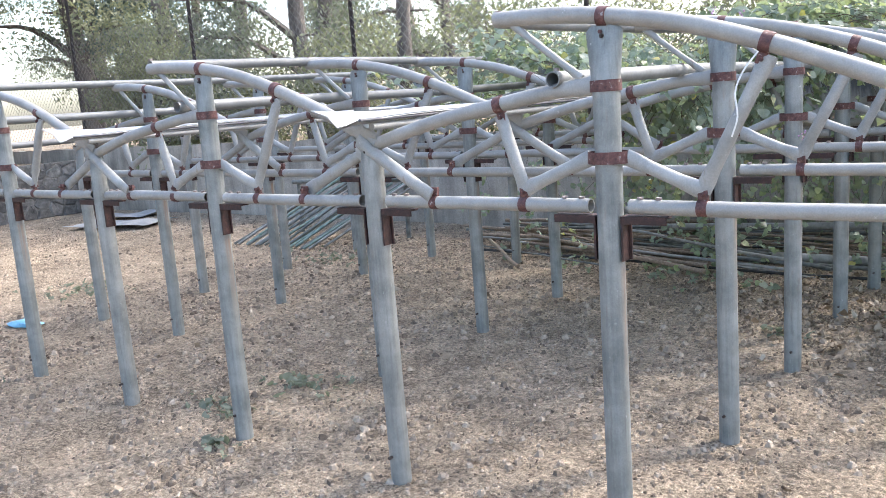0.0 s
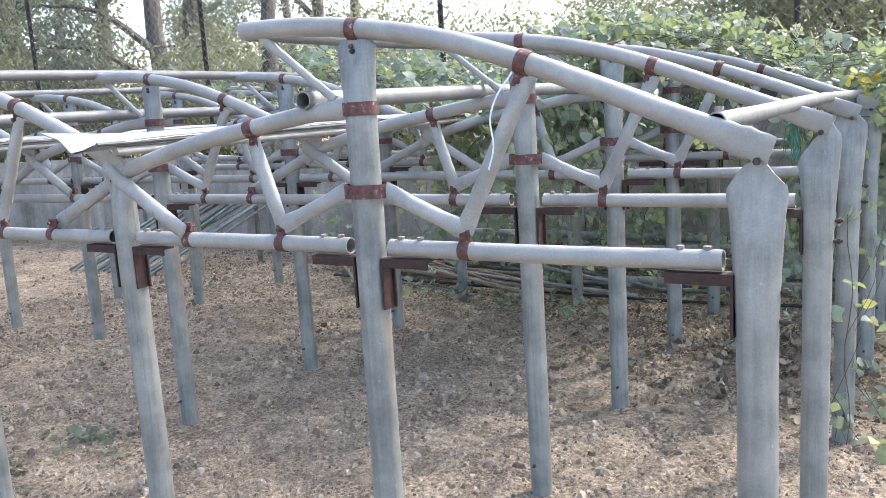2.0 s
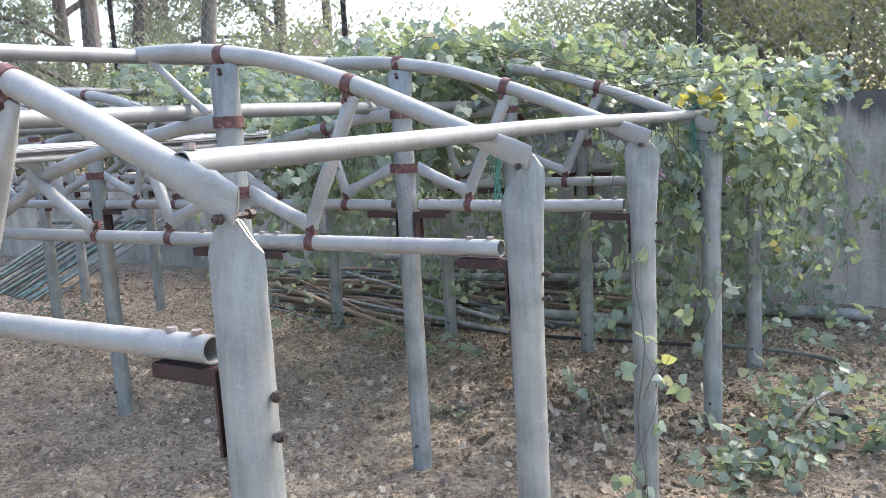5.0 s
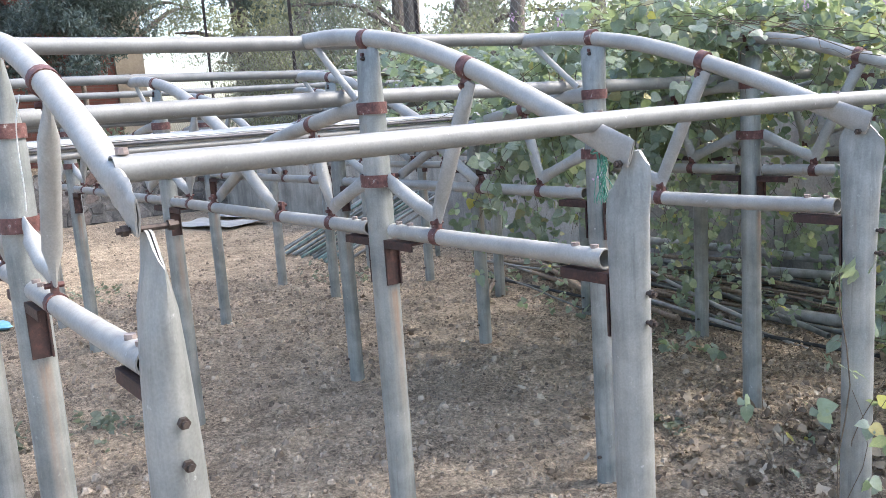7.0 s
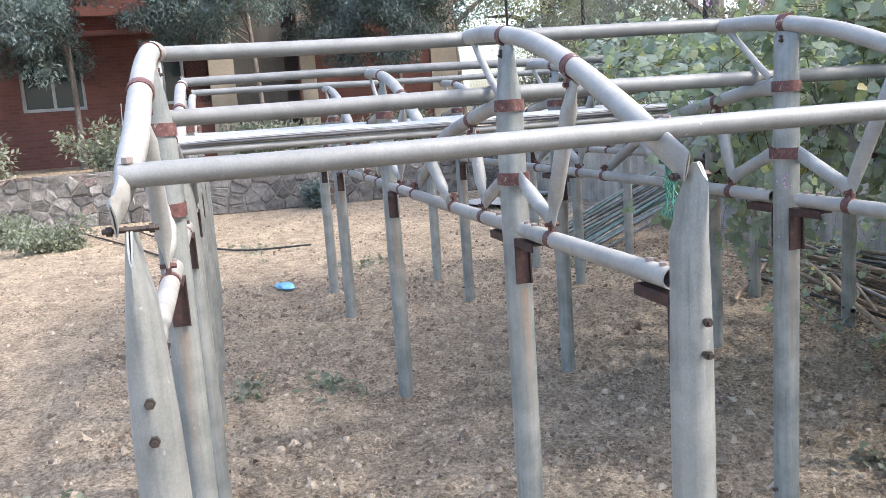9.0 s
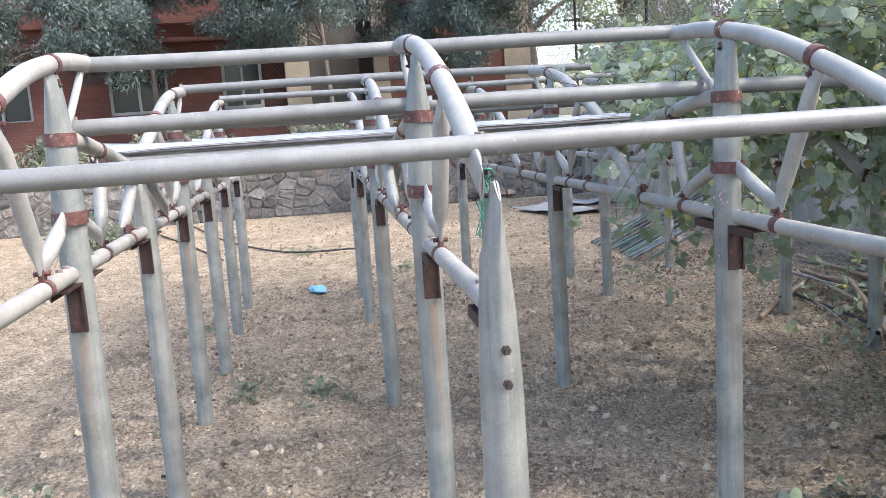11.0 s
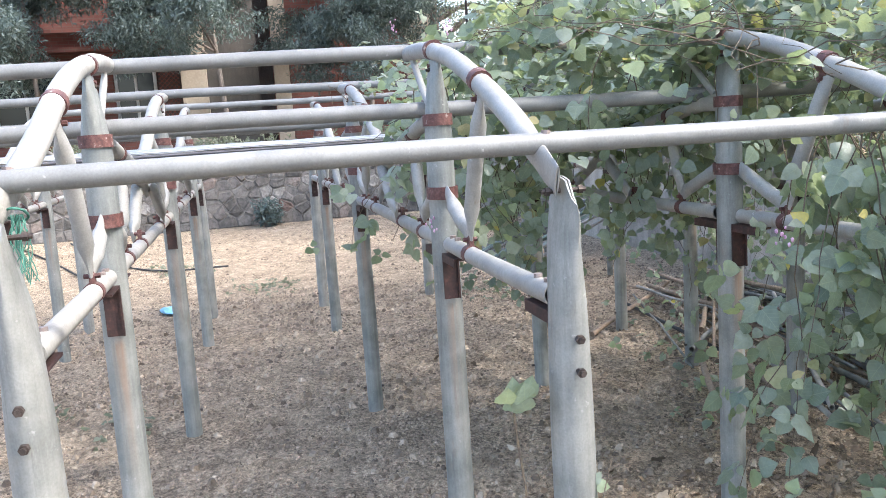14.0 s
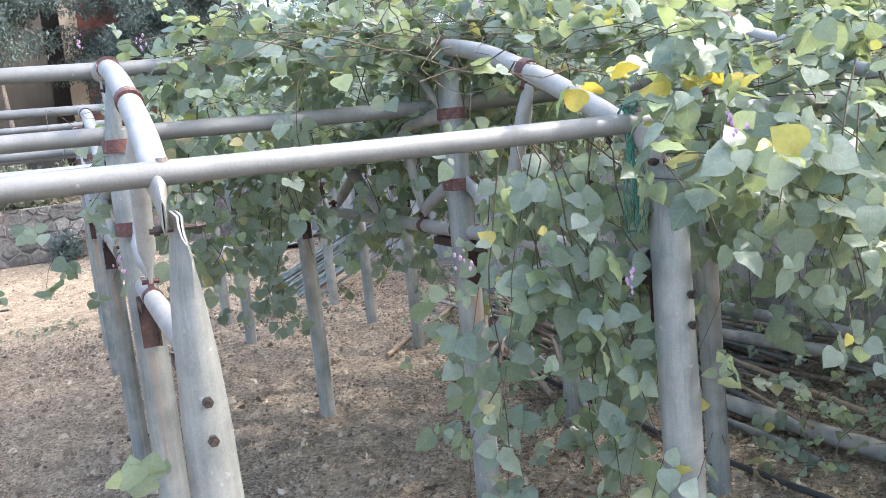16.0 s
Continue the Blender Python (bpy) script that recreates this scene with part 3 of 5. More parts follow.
                v.co.z += 0.009 * w_ * noise.noise((v.co.x * 38, v.co.z * 60, index + 5))
        up = part("upper_arch", bm, M_PIPE, fr)
        bm = B()
        line = smooth_line([(x + a, 0, b) for a, b in LOWER], 4)
        rr = [0.0225] * len(line)
        rr[0], rr[1], rr[2] = (0.028, 0.010), (0.027, 0.012), (0.025, 0.017)
        k = len(rr)
        for i, q in enumerate(((0.03, 0.010), (0.03, 0.010), (0.028, 0.014), (0.025, 0.019))):
            rr[k - 1 - i] = q
        sweep(bm, line, rr, segs=16)
        lo = part("lower_arch", bm, M_PIPE, fr)
        clip(up, x, 0, 1.588, math.pi + 0.1, 0.0275)
        clip(up, x + 0.44, 0, 1.475, math.pi + 0.33, 0.0275)
        clip(lo, x - 0.36, 0, 1.366, math.pi - 0.16, 0.0255)
        # struts of the bay
        strut(fr, 0, (x + 0.055, 1.20), (x + 0.275, 1.105))
        strut(fr, 0, (x - 0.055, 1.20), (x - 0.29, 1.105))
        strut(fr, 0, (x + 0.27, 1.105), (x + 0.445, 1.445))
        strut(fr, 0, (x - 0.285, 1.105), (x - 0.36, 1.335))
        strut(fr, 0, (x - 0.30, 1.60), (x - 0.075, 1.425), 0.0105, "brace")
    for key in ("V1", "V2"):
        x = COL[key]
        strut(fr, 0.022, (x - 0.36, 1.095), (x + 0.02, 1.262), 0.021)
        strut(fr, -0.022, (x + 0.27, 1.085), (x - 0.04, 1.275), 0.021)
    # bottom chord
    keys = [k for k in ("E", "T1", "V1", "T2", "V2", "T3", "W") if k in posts]
    for a, b in zip(keys, keys[1:]):
        xa, xb = COL[a] - 0.062, COL[b] + 0.062
        bm = B()
        n = 6
        sag = rng.uniform(-0.004, 0.004)
        sweep(bm, [(xa + (xb - xa) * i / n, 0, 1.06 + sag * math.sin(math.pi * i / n)) for i in range(n + 1)], 0.0215, segs=16, wall=0.003)
        ch = part("bottom_chord", bm, M_PIPE, fr)
        for xe, s in ((xa, -1), (xb, 1)):
            for o in (0.03, 0.085):
                bm = B()
                cyl(bm, (xe + s * o, 0, 1.076), (xe + s * o, 0, 1.0875), 0.009, 8)
                part("bolt_head", bm, M_NUT, ch)
        for k in ("T1", "T2", "T3"):
            for o in (0.272, -0.288):
                xc = COL[k] + o
                if xb < xc < xa:
                    clip(ch, xc, 0, 1.06, 0.0, 0.0235)
        for k in ("V1", "V2"):
            for o in (0.27, -0.36):
                xc = COL[k] + o
                if xb < xc < xa:
                    clip(ch, xc, 0, 1.06, 0.0, 0.0235)
    return fr


for i_, y_ in enumerate(ROW_Y):
    build_truss(i_, y_)


def purlin(x, z, y0, y1, r, label, wave=0.004):
    bm = B()
    n = 12
    ph = x * 3
    sweep(bm, [(wave * math.sin(ph + i), (y1 - y0) * i / n, wave * math.sin(ph * 2 + i * 0.8)) for i in range(n + 1)], r, (1, 0, 0), 18, 0.003)
    p = part("purlin_pipe", bm, M_PURLIN, None)
    p.location = (x, y0, z)
    tagged(p, label, "pipe", "purlin pipes")
    yb = [y - y0 for y in ROW_Y if y0 - 0.05 < y < y1]
    for b_ in yb:
        bm = B()
        cyl(bm, (0, b_, r - 0.004), (0, b_, r + 0.0055), 0.009, 8)
        part("bolt_head", bm, M_NUT, p)
    return p


for k_ in ("T1", "T2", "T3"):
    dz = {"T1": 0.0, "T2": 0.03, "T3": 0.06}[k_]
    purlin(COL[k_] - 0.345, 1.615 + dz * 0.5, 2.19, 6.15, 0.022, "grey galvanized ridge pipe along the arch ends")
    purlin(COL[k_] - 0.155, 1.432 + dz * 0.3, 2.165, 6.1, 0.023, "grey galvanized open-ended pipe beside the posts")
purlin(COL["E"] - 0.068, 1.335, 2.18, 6.2, 0.0195, "grey galvanized eave pipe bolted over the arch ends")
purlin(COL["W"] - 0.05, 1.30, 2.1, 6.1, 0.0215, "grey galvanized eave pipe on the far side")


def gutter(x, y0, y1):
    g = thing("gutter", "bent pale zinc sheet gutter lying in the valley", "gutter", "gutters", (x, y0, 1.340))
    prof = [(-0.075, 0.03), (-0.065, 0.022), (-0.03, 0.006), (0.0, 0.0), (0.03, 0.006), (0.065, 0.020), (0.078, 0.018)]
    n = 26
    verts, faces = [], []
    for layer in (0.0, -0.004):
        for i in range(n + 1):
            yy = (y1 - y0) * i / n
            for k, (a, b) in enumerate(prof):
                curl = 0.022 * math.exp(-yy * 7) * (1 if k < 3 else -0.6)
                verts.append((a + 0.006 * math.sin(yy * 5), yy + (0.014 * (k - 3) * math.exp(-yy * 8)), b + curl + layer + 0.005 * noise.noise((a * 9, yy * 4, x))))
    m_ = len(prof)
    off = (n + 1) * m_
    for i in range(n):
        for k in range(m_ - 1):
            q = (i * m_ + k, i * m_ + k + 1, (i + 1) * m_ + k + 1, (i + 1) * m_ + k)
            faces.append(q)
            faces.append(tuple(v + off for v in q[::-1]))
        for k in (0, m_ - 1):
            a, b = i * m_ + k, (i + 1) * m_ + k
            faces.append((a, b, b + off, a + off))
    raw("sheet", verts, faces, M_SHEET, g, True)
    bm = B()
    sweep(bm, [(0.076, 0.03, 0.006), (0.079, (y1 - y0) * 0.5, 0.004), (0.076, y1 - y0, 0.006)], 0.006, (1, 0, 0), 8)
    tagged(part("lip", bm, M_SHEET_DARK, g), "dark gutter lip")
    bm = B()
    sweep(bm, [(0.062, 0.1, -0.018), (0.065, (y1 - y0) * 0.5, -0.02), (0.062, y1 - y0, -0.018)], 0.013, (1, 0, 0), 10)
    part("support_pipe", bm, M_PIPE, g)
    return g


gutter(COL["V1"], 2.04, 6.05)
gutter(COL["V2"], 2.03, 6.05)


# ---- rubble retaining wall ----
def build_stone_wall():
    bm = B()
    y0, y1, top = -9.0, 7.4, 0.84
    box(bm, (0, (y0 + y1) / 2, top / 2 - 0.2), (0.26, y1 - y0, top + 0.4), 0.01)
    wall = part("wall_west", bm, M_MORTAR, None, "", False)
    wall.location = (STONE_X - 0.16, 0, 0)
    tagged(wall, "rubble stone retaining wall with rough mortar joints", "wall", kind="structure")
    rng = random.Random(5)
    # irregular stones that fill the face: cells round jittered points
    seeds = []
    z = 0.02
    while z < top - 0.03:
        h = rng.uniform(0.12, 0.17)
        y = -3.6 + rng.uniform(0, 0.2)
        while y < 7.3:
            w = rng.uniform(0.13, 0.34)
            seeds.append((y + w / 2 + rng.uniform(-0.03, 0.03), z + h / 2 + rng.uniform(-0.045, 0.045)))
            y += w
        z += h
    for i, (sy, sz) in enumerate(seeds):
        poly = [(sy - 0.3, max(0.0, sz - 0.2)), (sy + 0.3, max(0.0, sz - 0.2)), (sy + 0.3, min(top, sz + 0.2)), (sy - 0.3, min(top, sz + 0.2))]
        for j, (ty, tz) in enumerate(seeds):
            if j == i or abs(ty - sy) > 0.6 or abs(tz - sz) > 0.4:
                continue
            ny, nz = ty - sy, tz - sz
            lim = (ty * ty + tz * tz - sy * sy - sz * sz) / 2 - rng.uniform(0.002, 0.011) * math.hypot(ny, nz)
            cut = []
            for (ay, az), (by, bz) in zip(poly, poly[1:] + poly[:1]):
                da, db = ay * ny + az * nz - lim, by * ny + bz * nz - lim
                if da <= 0:
                    cut.append((ay, az))
                if da * db < 0:
                    q = da / (da - db)
                    cut.append((ay + (by - ay) * q, az + (bz - az) * q))
            poly = cut
            if len(poly) < 3:
                break
        if len(poly) < 3:
            continue
        n = len(poly)
        verts, faces = [], []
        proud = rng.uniform(0.012, 0.045)
        for d, sc in ((-0.03, 1.0), (proud * 0.5, 0.97), (proud, 0.8)):
            verts += [(d + rng.uniform(-0.012, 0.012), (py - sy) * sc + rng.uniform(-0.014, 0.014), (pz - sz) * sc + rng.uniform(-0.012, 0.012)) for py, pz in poly]
        for l in range(2):
            for k in range(n):
                p, q = l * n + k, l * n + (k + 1) % n
                faces.append((p, q, q + n, p + n))
        faces.append(tuple(range(2 * n, 3 * n)))
        me = bpy.data.meshes.new("stone")
        me.from_pydata(verts, [], faces)
        me.materials.append(M_STONE)
        st = new("stone", me)
        st.parent = wall
        st.location = (0.121, sy, sz)


# ---- brick building ----
BX = -19.0


def build_house():
    h = thing("apartment_building", "red brick building with white framed windows behind the wall", "building", at=(BX, 0, 0.78))

    def slab(name, y0, y1, z0, z1, mat, x0=-0.12, x1=0.12, parent=h, label=""):
        bm = B()
        box(bm, ((x0 + x1) / 2, (y0 + y1) / 2, (z0 + z1) / 2 - 0.78), (x1 - x0, y1 - y0, z1 - z0), 0.006)
        return part(name, bm, mat, parent, label, False)

    wins = [(-4.6, -3.3, 1.95, 3.3), (-1.65, -0.35, 2.0, 3.3), (0.85, 1.75, 2.0, 3.3)]
    edges = [-14.0, -4.6, -3.3, -1.65, -0.35, 0.85, 2.28]
    for i, (a, b) in enumerate(zip(edges, edges[1:])):
        if i % 2 == 0:
            slab("brick_wall", a, b, 0.3, 7.6, M_BRICK)
        else:
            slab("brick_wall", a, b, 0.3, 2.0, M_BRICK)
            slab("brick_wall", a, b, 3.3, 7.6, M_BRICK)
    slab("pilaster", 2.29, 2.85, 0.3, 7.6, M_CREAM, -0.1, 0.2, label="cream plastered pilaster")
    slab("plaster_panel", 2.86, 4.0, 0.3, 7.6, M_CONCRETE, -0.12, 0.05, label="grey plastered panel")
    slab("pilaster", 4.35, 4.7, 0.3, 7.6, M_CREAM, -0.1, 0.15)
    # Near-black colour here stands in for the shade of the recess.
    slab("recess_wall", 4.0, 4.35, 0.3, 7.6, M_IRON_AND_RECESS, -0.6, -0.5, label="recess back wall darkened for shade")
    slab("brick_wall", 4.71, 7.45, 0.3, 7.6, M_BRICK)
    slab("pilaster", 7.46, 8.1, 0.3, 7.6, M_CREAM, -3.0, 0.16, label="cream plastered corner")
    slab("ledge", -14.0, 2.28, 3.52, 3.62, M_BRICK, 0.12, 0.5)
    slab("ledge", -14.0, 2.28, 3.95, 4.05, M_BRICK, 0.12, 0.3)
    slab("back_wall", -14, 8.1, 0.3, 7.6, M_BRICK, -6.2, -6.0)
    slab("roof", -14.2, 8.3, 7.62, 7.8, M_CONCRETE, -6.3, 0.5)
    for (a, b, z0, z1) in wins:
        w = new("window")
        w.parent = h
        w.location = (0, 0, 0)
        for (p, q, r, s) in ((a, a + 0.07, z0, z1), (b - 0.07, b, z0, z1), ((a + b) / 2 - 0.03, (a + b) / 2 + 0.03, z0 + 0.07, z1 - 0.07), (a + 0.07, b - 0.07, z0, z0 + 0.07), (a + 0.07, b - 0.07, z1 - 0.07, z1)):
            slab("window_frame", p, q, r, s, M_WHITE, -0.02, 0.06, w)
        slab("pane", a + 0.05, b - 0.05, z0 + 0.05, z1 - 0.05, M_GLASS, -0.012, 0.0, w)
    lat = new("lattice_screen")
    lat.parent = h
    tagged(lat, "red painted lattice screen")
    for i in range(14):
        for sgn in (1, -1):
            bm = B()
            m = Matrix.Rotation(sgn * radians(45), 4, "X")
            box(bm, (0.05 + 0.008 * sgn, 2.02, 2.0 - 0.78 + i * 0.1), (0.012, 0.62, 0.02), 0, m)
            part("slat", bm, M_BRICK, lat, smooth=False)
    # Dark panel in place of the shade behind the slats.
    slab("lattice_back", 1.76, 2.27, 2.0, 3.3, M_IRON_AND_RECESS, -0.1, -0.05, lat)


build_house()


# ---- trees ----
def leaf_cloud(rng, centres, per, spread, size, droop=0.0, aspect=0.42):
    """Diamond leaves scattered round centres, as arrays of corners and faces."""
    n = len(centres) * per
    g = np.random.RandomState(rng.randint(0, 10 ** 6))
    c = np.repeat(np.array([tuple(v) for v in centres]), per, axis=0)
    off = g.normal(0, 1, (n, 3))
    off *= (g.rand(n, 1) ** 0.4) * spread / np.linalg.norm(off, axis=1, keepdims=True)
    off[:, 2] *= 0.75
    p = c + off
    d = g.normal(0, 1, (n, 3))
    d[:, 2] -= droop
    d /= np.linalg.norm(d, axis=1, keepdims=True)
    s = np.cross(d, g.normal(0, 1, (n, 3)))
    s /= np.linalg.norm(s, axis=1, keepdims=True)
    L = size * (0.6 + 0.8 * g.rand(n, 1))
    W = L * aspect
    v = np.stack([p, p + d * L * 0.45 + s * W * 0.5, p + d * L, p + d * L * 0.5 - s * W * 0.5], axis=1).reshape(-1, 3)
    f = np.arange(n * 4).reshape(-1, 4)
    return v, f


def leaf_uv(me, template, count=1):
    """Each leaf's own flat coordinates, for its veins."""
    flat = np.tile(np.stack([template[:, 0] + 0.5, template[:, 1]], axis=1), (count, 1))
    idx = np.empty(len(me.loops), dtype=np.int32)
    me.loops.foreach_get("vertex_index", idx)
    me.uv_layers.new(name="leaf").data.foreach_set("uv", flat[idx].astype(np.float32).ravel())


def mesh_np(name, v, f, material, parent):
    me = bpy.data.meshes.new(name)
    me.vertices.add(len(v))
    me.vertices.foreach_set("co", np.asarray(v, dtype=np.float32).ravel())
    k = f.shape[1]
    me.loops.add(f.size)
    me.loops.foreach_set("vertex_index", f.ravel().astype(np.int32))
    me.polygons.add(len(f))
    me.polygons.foreach_set("loop_start", (np.arange(len(f)) * k).astype(np.int32))
    me.update(calc_edges=True)
    me.validate()
    if k == 3:
        me.shade_smooth()
    me.materials.append(material)
    ob = new(name, me)
    if parent is not None:
        ob.parent = parent
    return ob


def tree(seed, at, height, trunk_r, crown_z, crown_r, clumps, per, leaf, material, label, droop=0.2, aspect=0.42, fork=5, lean=0.3, bow=(0.0, 0.0), bunch=0.27):
    rng = random.Random(seed)
    t = thing("tree", label, "tree", at=(at[0], at[1], ground_z(*at)))
    lx, ly = rng.uniform(-lean, lean), rng.uniform(-lean, lean)
    bm = B()
    trunk_top = Vector((lx, ly, height * 0.8))

    def trunk_at(z):
        q = z / height
        return Vector((lx * q + bow[0] * q * q + 0.12 * math.sin(z * 0.9 + seed), ly * q + bow[1] * q * q + 0.1 * math.cos(z * 0.7 + seed), z))

    sweep(bm, [trunk_at(height * 0.85 * i / 8 - (0.15 if i == 0 else 0)) for i in range(9)], [trunk_r * (1.25 if i == 0 else 1 - i * 0.1) for i in range(9)], (0, 1, 0.01), 9)
    part("trunk", bm, M_BARK, t)
    centres = []
    for b in range(fork * 2):
        z0 = crown_z + (height * 0.8 - crown_z) * rng.uniform(-0.1, 0.95)
        z0 = max(z0, 0.5)
        a = rng.uniform(0, 2 * math.pi)
        reach = crown_r * rng.uniform(0.6, 1.0)
        p0 = trunk_at(z0)
        p2 = p0 + Vector((math.cos(a) * reach, math.sin(a) * reach, rng.uniform(0.2, 0.9) * reach * 0.7))
        p1 = p0.lerp(p2, 0.5) + Vector((rng.uniform(-0.2, 0.2), rng.uniform(-0.2, 0.2), 0.15 * reach))
        bm = B()
        sweep(bm, smooth_line([p0, p1, p2], 3), [trunk_r * 0.42 * (1 - i * 0.13) for i in range(7)], (0.3, 0.2, 1), 6)
        part("limb", bm, M_BARK, t)
        for k in range(max(2, clumps // (fork * 2))):
            q = rng.uniform(0.3, 1.1)
            c = p0.lerp(p1, q * 2) if q < 0.5 else p1.lerp(p2, (q - 0.5) * 2)
            centres.append(c + Vector((rng.gauss(0, 0.3), rng.gauss(0, 0.3), rng.gauss(0, 0.3))) * crown_r * 0.35)
    v, f = leaf_cloud(rng, centres, per, crown_r * bunch, leaf, droop, aspect)
    mesh_np("crown", v, f, material, t)
    return t


BACK_TREES = [(-14.3, 9.8, 12, 0.2), (-18.5, 10.5, 11, 0.26), (-10.4, 9.9, 13, 0.17), (-9.0, 10.8, 13, 0.15), (-12.3, 12.0, 11, 0.2), (-16.6, 13.5, 12, 0.2),
              (-21.5, 12.5, 12, 0.25), (-24.0, 9.5, 10, 0.22), (-12.0, 16.0, 11, 0.2), (-17.5, 17.5, 12, 0.2), (-23.0, 17.0, 12, 0.2), (-15.0, 21.0, 11, 0.2), (-20.0, 24.0, 12, 0.22)]
for k_, (x_, y_, h_, r_) in enumerate(BACK_TREES):
    far_ = y_ > 15
    tree(100 + k_, (x_, y_), h_, r_, 1.8, 2.3, 60, 110 if far_ else 190, 0.17 if far_ else 0.1, M_TREELEAF, "tall slender tree with grey-green leaves, paled for haze, behind the compound wall", 0.5, 0.36)
# Added tree; its unseen high crown blocks sun from the left ground.
tree(221, (-1.6, 12.0), 13.0, 0.12, 7.6, 4.2, 60, 230, 0.15, M_TREELEAF, "tall spreading tree added behind the wall to shade the plot", 0.4, 0.42, 6, 0.1, (-1.2, -1.0))
# Trees added on the sun side to shade the vine and near ground.
SHADE_TREES = [(3.6, 8.8, 8.0), (-0.9, 12.6, 6.0), (7.5, 9.6, 9.0)]
for k_, (x_, y_, h_) in enumerate(SHADE_TREES):
    tree(200 + k_, (x_, y_), h_, 0.17, 2.2, 2.1, 60, 110, 0.12, M_TREELEAF, "leafy tree added behind the compound wall for shade", 0.4, 0.4)
for k_, (x_, y_, h_) in enumerate([(-16.2, -3.4, 7.5), (-16.3, -0.3, 7.5), (-16.2, 3.2, 8.0), (-17.0, 6.3, 9.5), (-18.0, 11.5, 9.5)]):
    tree(300 + k_, (x_, y_), h_, 0.06, 2.2, 2.1, 210, 330, 0.1, M_FEATHER, "tree with drooping feathery blue-green leaves beside the brick building", 0.9, 0.26, 7, bunch=0.17)


def shrub(seed, at, r, hgt, n, material=None, leaf=0.07, label="dense olive green shrub behind the compound wall"):
    rng = random.Random(seed)
    t = thing("shrub", label, "shrub", at=(at[0], at[1], ground_z(*at)))
    bm = B()
    cs = []
    for k in range(9):
        a = rng.uniform(0, 6.28)
        tip = Vector((math.cos(a) * r * rng.uniform(0.3, 0.9), math.sin(a) * r * rng.uniform(0.3, 0.9), hgt * rng.uniform(0.5, 1.0)))
        sweep(bm, smooth_line([(0, 0, -0.1), tip * 0.45 + Vector((0, 0, hgt * 0.1)), tip], 3), [0.03, 0.027, 0.024, 0.02, 0.016, 0.012, 0.008], (0.3, 0.9, 0.2), 5)
        for q in (0.35, 0.55, 0.75, 0.95, 1.05):
            cs.append(tip * q + Vector((rng.gauss(0, 0.2), rng.gauss(0, 0.2), rng.gauss(0, 0.15))) * r)
    part("branchwork", bm, M_BARK, t)
    v, f = leaf_cloud(rng, cs, n, r * 0.38, leaf, 0.2, 0.4)
    mesh_np("foliage", v, f, material or M_SHRUB, t)
    return t


for k_, (x_, y_, r_, h_) in enumerate([(-0.2, 9.0, 1.5, 3.0), (1.6, 8.6, 1.4, 3.2), (3.2, 9.0, 1.6, 3.4), (-1.8, 10.2, 1.5, 2.9), (-3.2, 11.5, 1.6, 2.7), (-5.2, 12.5, 1.7, 2.4), (-7.2, 11.0, 1.6, 2.6), (-8.5, 9.2, 1.3, 2.2), (-11.5, 9.0, 1.4, 2.2), (-13.5, 8.8, 1.4, 2.2), (-5.0, 16.0, 2.2, 3.2), (-9.0, 15.0, 2.2, 3.4)]):
    shrub(400 + k_, (x_, y_), r_, h_, 900 if k_ < 5 else 260, leaf=0.055 if k_ < 5 else 0.09)
for k_, (x_, y_) in enumerate([(-14.1, -1.5), (-14.3, 0.6), (-14.2, 3.2), (-14.0, -3.6), (-14.4, 5.5)]):
    shrub(450 + k_, (x_, y_), 0.8, 0.6, 60, M_TREELEAF, 0.1, "low green shrub on top of the retaining wall")
shrub(470, (-12.75, 3.75), 0.28, 0.42, 40, M_FEATHER, 0.06, "small dark green bush at the foot of the stone wall")
shrub(471, (-11.6, -0.6), 0.5, 0.3, 60, M_TREELEAF, 0.07, "low green weeds on bare soil")
shrub(472, (-10.4, 0.1), 0.45, 0.22, 60, M_TREELEAF, 0.07, "low green weeds on bare soil")


# ---- bean vine ----
LEAF_OUT = [(0.2, -0.03), (0.4, 0.05), (0.495, 0.23), (0.475, 0.44), (0.36, 0.66), (0.18, 0.86), (0.06, 0.98)]


def leaf_template(fold=0.12, droop=0.22):
    """A broad pointed leaflet one unit long: corners and triangles."""
    v, f = [], []
    for y in (0.0, 0.2, 0.42, 0.66, 1.07):
        v.append((0, y, -droop * y * y))
    for s in (1, -1):
        base = len(v)
        for k, (x, y) in enumerate(LEAF_OUT):
            v.append((s * x, y, fold * x - droop * y * y - 0.55 * droop * x * (k % 2)))
        a, b, c, d, e, h, i = range(base, base + 7)
        tri = [(0, a, b), (0, b, 1), (b, c, 1), (1, c, 2), (c, d, 2), (2, d, 3), (d, e, 3), (3, e, h), (3, h, 4), (h, i, 4)]
        f += tri if s == 1 else [t[::-1] for t in tri]
    return np.array(v), np.array(f)


LV, LF = leaf_template()


